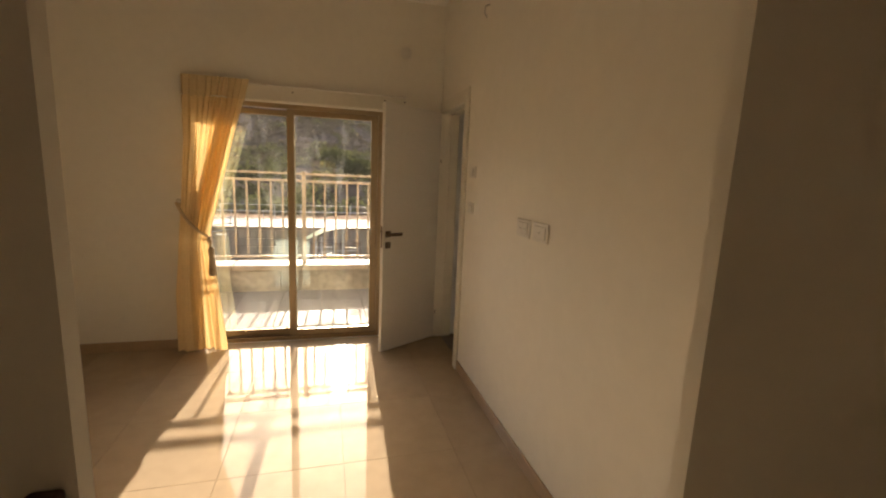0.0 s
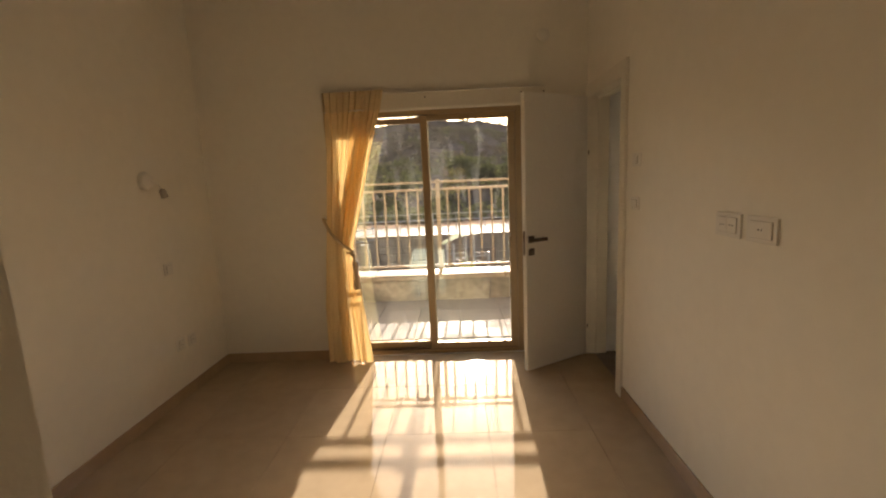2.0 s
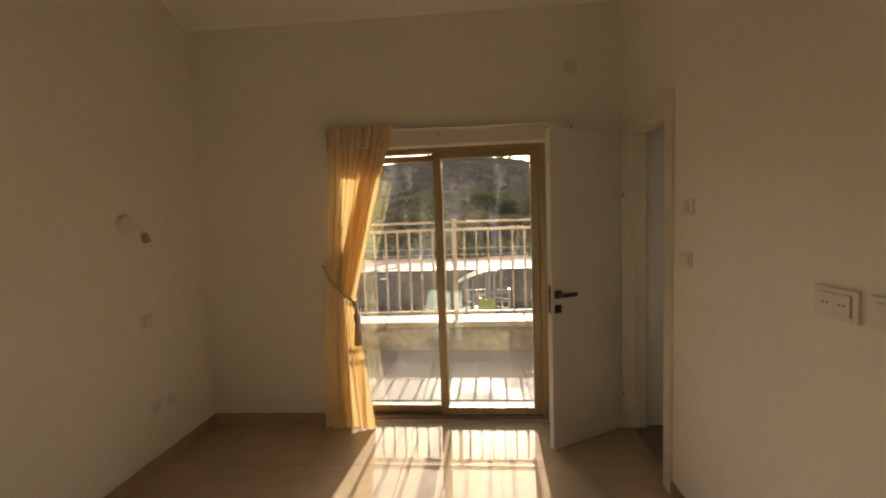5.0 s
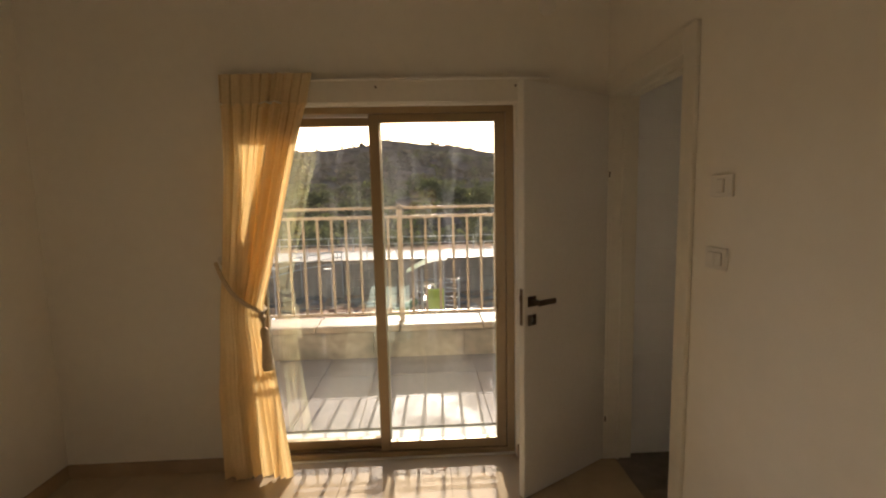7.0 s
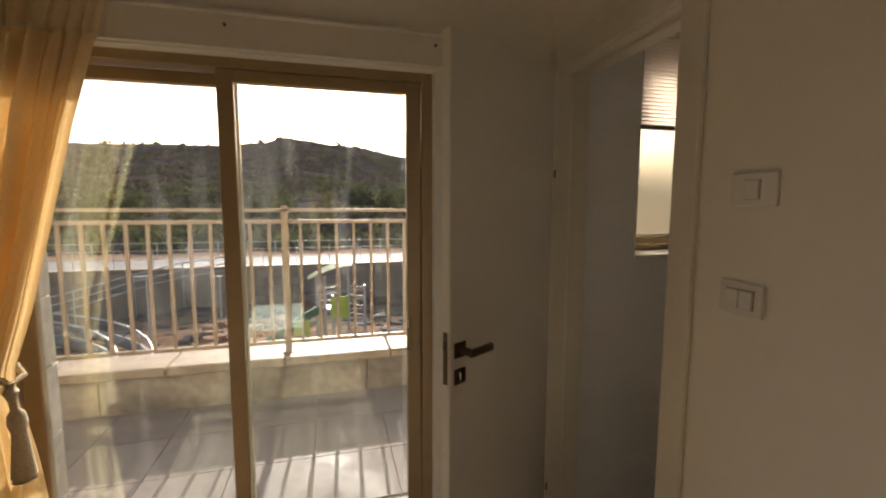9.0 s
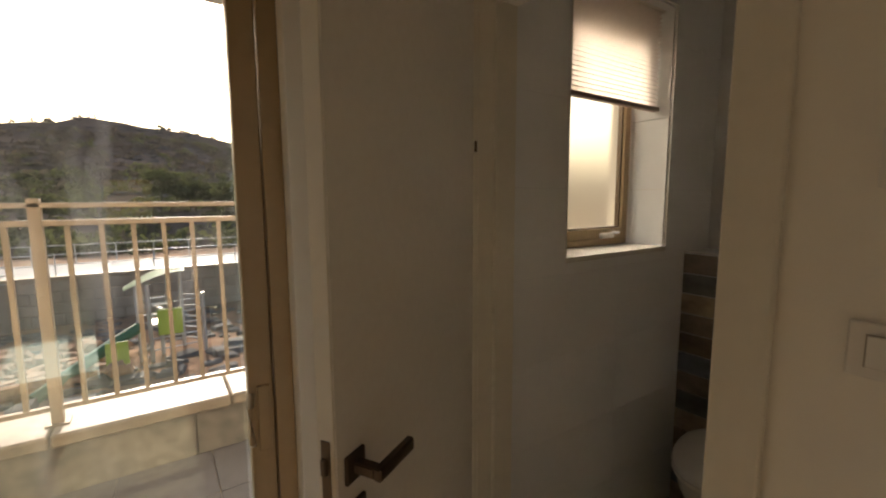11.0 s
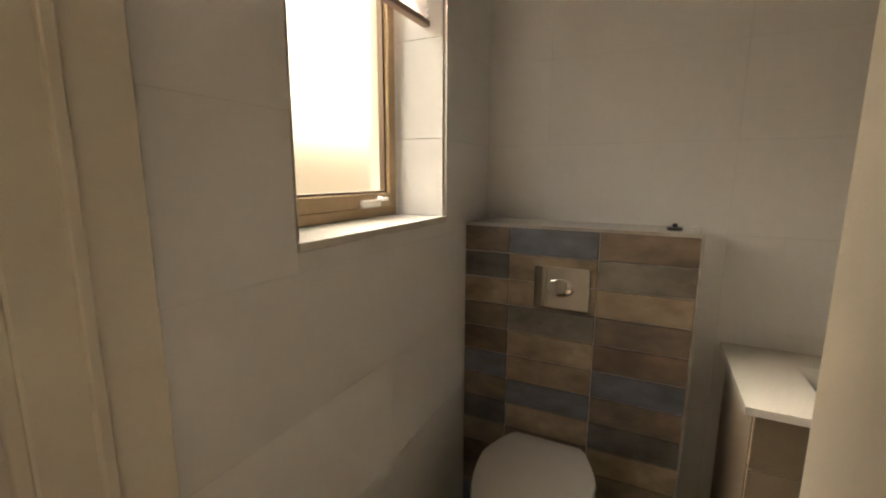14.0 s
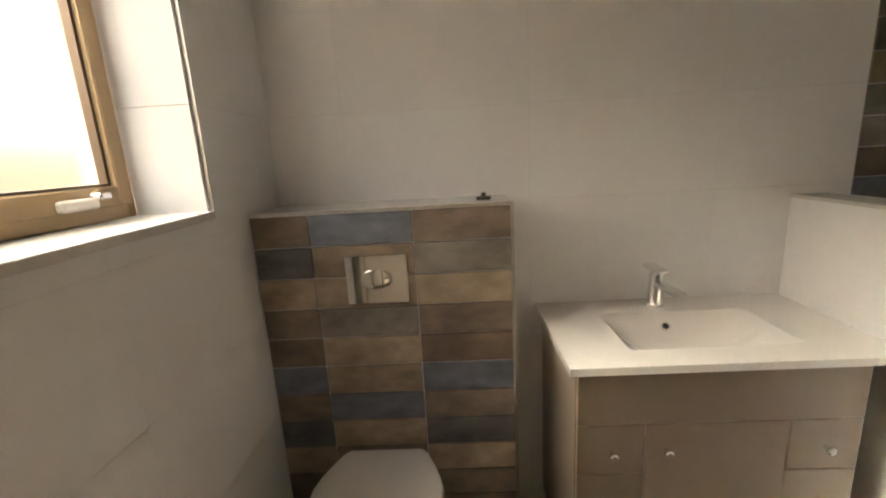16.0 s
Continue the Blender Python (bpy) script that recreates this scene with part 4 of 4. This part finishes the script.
def leaf_cloud(rs, cx, cy, cz, rx, ry, rz, count, size):
    p = rs.normal(size=(count, 3))
    p /= np.linalg.norm(p, axis=1)[:, None]
    p *= (rs.uniform(0.35, 1.0, (count, 1)) ** 0.5) * (1 + 0.3 * np.sin(p[:, :1] * 7 + cx) * np.cos(p[:, 1:2] * 6))
    p[:, 2] = np.abs(p[:, 2]) * 1.0 - 0.1
    p = p * (rx, ry, rz) + (cx, cy, cz)
    a, b = rs.normal(size=(count, 3)), rs.normal(size=(count, 3))
    a /= np.linalg.norm(a, axis=1)[:, None]
    b /= np.linalg.norm(b, axis=1)[:, None]
    s = size * rs.uniform(0.6, 1.4, (count, 1))
    v = np.stack([p - a * s, p + b * s * 0.6, p + a * s, p - b * s * 0.6], 1).reshape(-1, 3)
    return v, [(4 * i, 4 * i + 1, 4 * i + 2, 4 * i + 3) for i in range(count)]


def stone_chunk(rs, x, y, z, sx, sy, sz):
    base = np.array([[-1, -1, -0.4], [1, -1, -0.4], [1, 1, -0.4], [-1, 1, -0.4], [-0.7, -0.8, 0.8], [0.8, -0.7, 0.7], [0.7, 0.8, 0.9], [-0.8, 0.7, 0.7]])
    v = base * (1 + 0.25 * rs.normal(size=(8, 3))) * (sx, sy, sz) + (x, y, z)
    return v, [(0, 3, 2, 1), (4, 5, 6, 7), (0, 1, 5, 4), (1, 2, 6, 5), (2, 3, 7, 6), (3, 0, 4, 7)]


rs = np.random.RandomState(5)
green, dry, rocks = [], [], []
for _ in range(620):
    y = 43 + 62 * rs.rand() ** 1.4
    x = y * rs.uniform(-0.75, 0.55)
    s = rs.uniform(0.5, 1.7)
    green.append(leaf_cloud(rs, x, y, hill_z(x, y), s * 1.3, s * 1.2, s, 46, 0.26 * s ** 0.5))
for _ in range(1500):
    y = 60 + 150 * rs.rand() ** 0.9
    x = y * rs.uniform(-0.75, 0.6)
    s = rs.uniform(0.4, 1.3) * (0.8 + y / 160)
    (green if rs.rand() < 0.22 else dry).append(leaf_cloud(rs, x, y, hill_z(x, y), s * 1.4, s * 1.2, s * 0.7, 20, 0.42 * s ** 0.5))
for _ in range(800):
    y = 55 + 190 * rs.rand()
    x = y * rs.uniform(-0.75, 0.6)
    zb = hill_z(x, y)
    s = rs.uniform(0.15, 0.5) * (0.5 + y / 150)
    rocks.append(stone_chunk(rs, x, y, zb, s * rs.uniform(1, 3.2), s, s * 0.55))
for k in range(13):
    yb = 78 + k * 12.5
    x = -0.7 * yb
    while x < 0.55 * yb:
        y = yb + 5 * noise.noise((x * 0.02, k * 3.1, 0.0))
        if noise.noise((x * 0.05, k * 1.7, 4.0)) > -0.12:
            s = 0.32 + yb / 600
            rocks.append(stone_chunk(rs, x, y, hill_z(x, y) + 0.1, s * 2.2, s, s * 0.7))
        x += 2.2 + yb / 160
for _ in range(26):
    x, y = 249 * rs.uniform(-0.5, 0.2), 248.0
    s = rs.uniform(0.5, 2.2)
    dry.append(leaf_cloud(rs, x, y, hill_z(x, y), s, s, s, 30, 0.5 * s ** 0.5))
scatter_mesh("scrub", LEAF, "green scrub bushes on the lower slope", "bushes", green)
scatter_mesh("dry_scrub", LEAF_D, "dry brown scrub over the upper slope", "scrub", dry)
scatter_mesh("hill_rocks", HILL_ROCK, "pale stones and broken terrace walls", "rocks", rocks)


def tree(x, y, h, w, seed):
    z = hill_z(x, y)
    r2 = np.random.RandomState(seed)
    t = thing("tree", (x, y, z), "leafy green tree standing on the scrub slope", "tree", "trees on the slope")
    part("trunk", tube([(x, y, z - 0.3), (x + 0.05, y, z + h * 0.25), (x - 0.1, y, z + h * 0.6)], [0.22, 0.16, 0.06], 8), mat("bark", (0.10, 0.075, 0.05), 0.9, bump=0.6), t, smooth=True)
    ch = []
    for _ in range(16):
        a, rr = r2.uniform(0, 6.28), r2.uniform(0.1, 1.0) ** 0.6
        ch.append(leaf_cloud(r2, x + w * 0.75 * rr * math.cos(a), y + w * 0.6 * rr * math.sin(a), z + h * r2.uniform(0.35, 0.85), w * 0.36, w * 0.36, h * 0.17, 90, 0.24))
    vs, fs, n = [], [], 0
    for v, f in ch:
        vs.append(v - np.array((x, y, z)))
        fs.extend([tuple(i + n for i in q) for q in f])
        n += len(v)
    me = bpy.data.meshes.new("crown")
    me.from_pydata(np.concatenate(vs).tolist(), [], fs)
    me.materials.append(LEAF)
    c = new("crown", me)
    c.parent = t


for k, (x, y, h, w) in enumerate(((1.0, 62, 5.2, 3.6), (4.4, 63, 4.2, 2.8), (8.6, 60, 4.6, 3.2), (-16, 66, 3.6, 2.8), (-9, 56, 3.0, 2.4), (12.5, 66, 4.2, 3.0), (-24, 60, 3.4, 3.0))):
    tree(x, y, h, w, 30 + k)

# ---- play area ----
pg = thing("play_tower", (0.2, 23.0, GZ), "climbing tower with lime panels, platform and pale canopy", "playground tower")
for px, py, ph in ((-0.55, 22.4, 2.9), (-0.2, 22.2, 2.95), (-0.5, 23.8, 2.8), (0.9, 23.6, 3.3), (0.45, 22.5, 3.3), (1.6, 22.5, 2.4), (0.15, 22.9, 1.9)):
    part("post", tube([(px, py, GZ - 0.2), (px, py, GZ + ph)], 0.07, 10), GALV, pg, smooth=True)
part("platform", boxes(((-0.15, 22.3, GZ + 1.32), (0.7, 23.2, GZ + 1.40)), bevel=0.01, seg=1), GALV, pg)
roof = bmesh.new()
rows = []
for k in range(9):
    u = k / 8
    half = 0.85 * math.sin(math.pi * (0.08 + 0.84 * u)) ** 0.7
    xm, zm = -0.95 + 2.0 * u, GZ + 2.85 + 0.62 * math.sin(1.9 * u)
    rows.append([roof.verts.new((xm, 22.9 + half * c, zm - 0.12 * c * c)) for c in (-1, -0.5, 0, 0.5, 1)])
for a, b in zip(rows, rows[1:]):
    for k in range(4):
        roof.faces.new((a[k], a[k + 1], b[k + 1], b[k]))
bmesh.ops.solidify(roof, geom=list(roof.faces), thickness=0.05)
part("canopy", roof, CANVAS, pg, "pale green leaf-shaped canopy", smooth=True)
for a in range(4):
    zr = GZ + 1.5 + 0.3 * a
    part("guard_rail", tube([(-0.55, 22.4, zr), (-0.2, 22.2, zr), (0.45, 22.5, zr)], 0.022, 6), GALV, pg)
part("panel", boxes(((0.05, 22.0, GZ + 1.0), (0.85, 22.06, GZ + 2.0)), bevel=0.02), LIME, pg, "lime green panel")
part("panel", boxes(((-1.5, 21.2, GZ + 0.25), (-0.85, 21.26, GZ + 1.2)), bevel=0.02), LIME, pg, "lime green panel")
for k in range(5):
    z = GZ + 0.4 + k * 0.45
    part("rung", tube([(-0.2, 22.2, z), (1.6, 22.5, z)], 0.025, 8), GALV, pg)
    part("rung", tube([(0.9, 23.6, z), (1.6, 22.5, z + 0.1)], 0.025, 8), GALV, pg)
part("slide", tube([(-0.55, 22.4, GZ + 1.35), (-1.4, 21.7, GZ + 1.0), (-2.5, 20.8, GZ + 0.45), (-3.2, 20.1, GZ + 0.12)], 0.2, 10), GREEN, pg, "dark green slide", smooth=True)

for x, y, h in ((-7.9, 24.0, 2.9), (-5.5, 26.5, 2.4), (7.5, 24.5, 2.6)):
    lp = thing("lamp_post", (x, y, GZ), "grey steel park lamp post", "lamp post", "lamp posts in the play area")
    part("pole", tube([(x, y, GZ - 0.2), (x, y, GZ + h)], 0.05, 8), GALV, lp, smooth=True)
    part("lamp_head", boxes(((x - 0.45, y - 0.1, GZ + h), (x + 0.1, y + 0.1, GZ + h + 0.08)), bevel=0.02), GALV, lp)

ramp = thing("curved_ramp", (-9.5, 20.5, GZ), "curved ramp edged by bright steel railings", "ramp")
for rr, zt in ((3.6, 0.0), (4.7, 0.0)):
    pts = [(-11.0 + rr * math.cos(a), 19.0 + rr * math.sin(a), GZ + 1.75 - 0.8 * (1.9 - a)) for a in [0.05 + 0.185 * k for k in range(11)]]
    part("handrail", tube(pts, 0.045, 8), GALV, ramp, smooth=True)
    part("kerb_wall", tube([(p[0], p[1], p[2] - 0.75) for p in pts], 0.22, 8), ROAD, ramp, smooth=True)
    for p in pts[::2]:
        part("post", tube([(p[0], p[1], GZ - 0.2), p], 0.03, 6), GALV, ramp)

slope_rail = thing("slope_railing", (-9.5, 28.5, GZ), "bright steel railing climbing along a curved path to the road", "railing")
line = [(-15.5, 22.0, -3.75), (-13.6, 24.6, -3.5), (-12.0, 26.6, -3.2), (-10.2, 28.6, -2.75), (-8.2, 29.8, -2.35), (-5.6, 30.2, -2.05)]
for drop in (0.0, 0.4, 0.8):
    part("rail", tube([(x, y, z + 0.55 - drop) for x, y, z in line], 0.035, 6), GALV, slope_rail, smooth=True)
for x, y, z in line:
    part("post", tube([(x, y, GZ - 0.2), (x, y, z + 0.55)], 0.03, 6), GALV, slope_rail)
curb = bmesh.new()
for (x0, y0, z0), (x1, y1, z1) in zip(line, line[1:]):
    curb.faces.new([curb.verts.new(p) for p in ((x0, y0 + 0.1, GZ - 0.2), (x1, y1 + 0.1, GZ - 0.2), (x1, y1 + 0.1, z1 - 0.3), (x0, y0 + 0.1, z0 - 0.3))])
bmesh.ops.remove_doubles(curb, verts=curb.verts, dist=0.001)
bmesh.ops.solidify(curb, geom=list(curb.faces), thickness=0.25)
part("kerb_wall", curb, RETAIN, slope_rail)

rub = []
rs = np.random.RandomState(8)
for _ in range(900):
    x, y = rs.uniform(-16, 12), rs.uniform(11, 30)
    s = rs.uniform(0.05, 0.24) * (1.6 if rs.rand() < 0.12 else 1)
    rub.append(stone_chunk(rs, x, y, ground_z(x, y), s * rs.uniform(1, 2.5), s * 1.2, s * 0.7))
scatter_mesh("rubble", ROCK, "scattered pale building stones on the soil", "rubble", rub)
bk = []
for _ in range(160):
    x, y = rs.uniform(-5.5, -1.0), rs.uniform(20.5, 25)
    bk.append(stone_chunk(rs, x, y, ground_z(x, y) + rs.uniform(0, 0.5), 0.28, 0.2, 0.14))
scatter_mesh("brick_heap", BRICK, "heap of broken reddish bricks", "brick heap", bk)
for k in range(5):
    st = thing("low_wall", (-1.5 + k * 2.3, 13.5 + k * 0.9, GZ), "low stone planter wall with an upright white post", "low wall", "stepped planter walls")
    x, y = st.location.x, st.location.y
    part("wall", boxes(((x - 1.1, y - 0.2, GZ - 0.2), (x + 1.1, y + 0.2, GZ + 0.35 + 0.12 * k)), bevel=0.03), COPING, st)
    part("post", boxes(((x - 0.06, y - 0.06, GZ + 0.3 + 0.12 * k), (x + 0.06, y + 0.06, GZ + 1.1 + 0.12 * k)), bevel=0.01), ROAD, st)

# ---- tiles, last ----
JX, JY, TS = 0.135, 2.335, 0.60


def tile_field(parent, x0, x1, y0, y1, jx, jy, sx, sy, top, material, name="tile", gap=0.002, th=0.010, bevel=0.0006):
    nx0, nx1 = math.floor((x0 - jx) / sx), math.ceil((x1 - jx) / sx)
    ny0, ny1 = math.floor((y0 - jy) / sy), math.ceil((y1 - jy) / sy)
    for i in range(nx0, nx1):
        for j in range(ny0, ny1):
            a, b = max(x0, jx + i * sx), min(x1, jx + (i + 1) * sx)
            c, d = max(y0, jy + j * sy), min(y1, jy + (j + 1) * sy)
            if b - a > 0.02 and d - c > 0.02:
                piece(name, (b - a - gap, d - c - gap, th), ((a + b) / 2, (c + d) / 2, top - th / 2), material, parent, bevel)


tile_field(floor, WX, 1.10, SY1, NY + 0.035, JX, JY, TS, TS, 0.0, FLOOR_TILE)
tile_field(floor, -0.213, 0.628, SY0, SY1, JX, JY, TS, TS, 0.0, FLOOR_TILE)
tile_field(floor, -1.2, BX0, -1.5, SY0, JX, JY, TS, TS, 0.0, FLOOR_TILE)
tile_field(floor, 1.10, BX1, BY0, 4.074, 1.1, 4.074, 0.33, 0.33, 0.0, BATH_FLOOR)
tile_field(bal, -3.4, 3.4, OUT, 5.797, -0.45, 4.46, 0.45, 0.45, 0.010, BALC_TILE, gap=0.005, bevel=0.001)


def wall_tiles(parent, axis, face, u0, u1, z0, z1, ju, jz, holes=(), th=0.011, su=0.6, sz=0.305, gap=0.0003, material=WHITE_TILE):
    """Tiles on a wall. axis: the wall's normal; face: the tiled surface; holes: (u0, u1, z0, z1)."""
    us = sorted({u0, u1, *[ju + su * k for k in range(-12, 13) if u0 + 0.01 < ju + su * k < u1 - 0.01]})
    zs = sorted({z0, z1, *[jz + sz * k for k in range(-8, 9) if z0 + 0.01 < jz + sz * k < z1 - 0.01]})
    cells = [(a, b, c, d) for a, b in zip(us, us[1:]) for c, d in zip(zs, zs[1:])]
    for h in holes:
        cut = []
        for a, b, c, d in cells:
            if a >= h[1] or b <= h[0] or c >= h[3] or d <= h[2]:
                cut.append((a, b, c, d))
                continue
            l, r = max(a, h[0]), min(b, h[1])
            cut += [(a, l, c, d), (r, b, c, d), (l, r, c, max(c, h[2])), (l, r, min(d, h[3]), d)]
        cells = cut
    for a, b, c, d in cells:
        if b - a < 0.006 or d - c < 0.006:
            continue
        um, zm = (a + b) / 2, (c + d) / 2
        if axis == "x":
            piece("tile", (abs(th), b - a - gap, d - c - gap), (face + th / 2, um, zm), material, parent, 0.0003)
        else:
            piece("tile", (b - a - gap, abs(th), d - c - gap), (um, face + th / 2, zm), material, parent, 0.0003)


wall_tiles(bath_north, "y", TY, 1.195, 2.531, 0.0, 2.62, 1.80, 1.216, [(1.4775, 2.1345, 1.255, 2.2825)])
wall_tiles(bath_east, "x", 2.531, 2.19, 4.063, 0.0, 2.62, 3.225, 1.216)
for r in range(26):
    for c in range(3):
        ya = 2.188 - c * 0.25
        piece("tile", (0.012, 0.247, 0.0915), (2.535, ya - 0.125, 0.05 + r * 0.0945), T["btgdsk"[(r * 5 + c * 3 + r // 3) % 6]], bath_east, 0.0012)
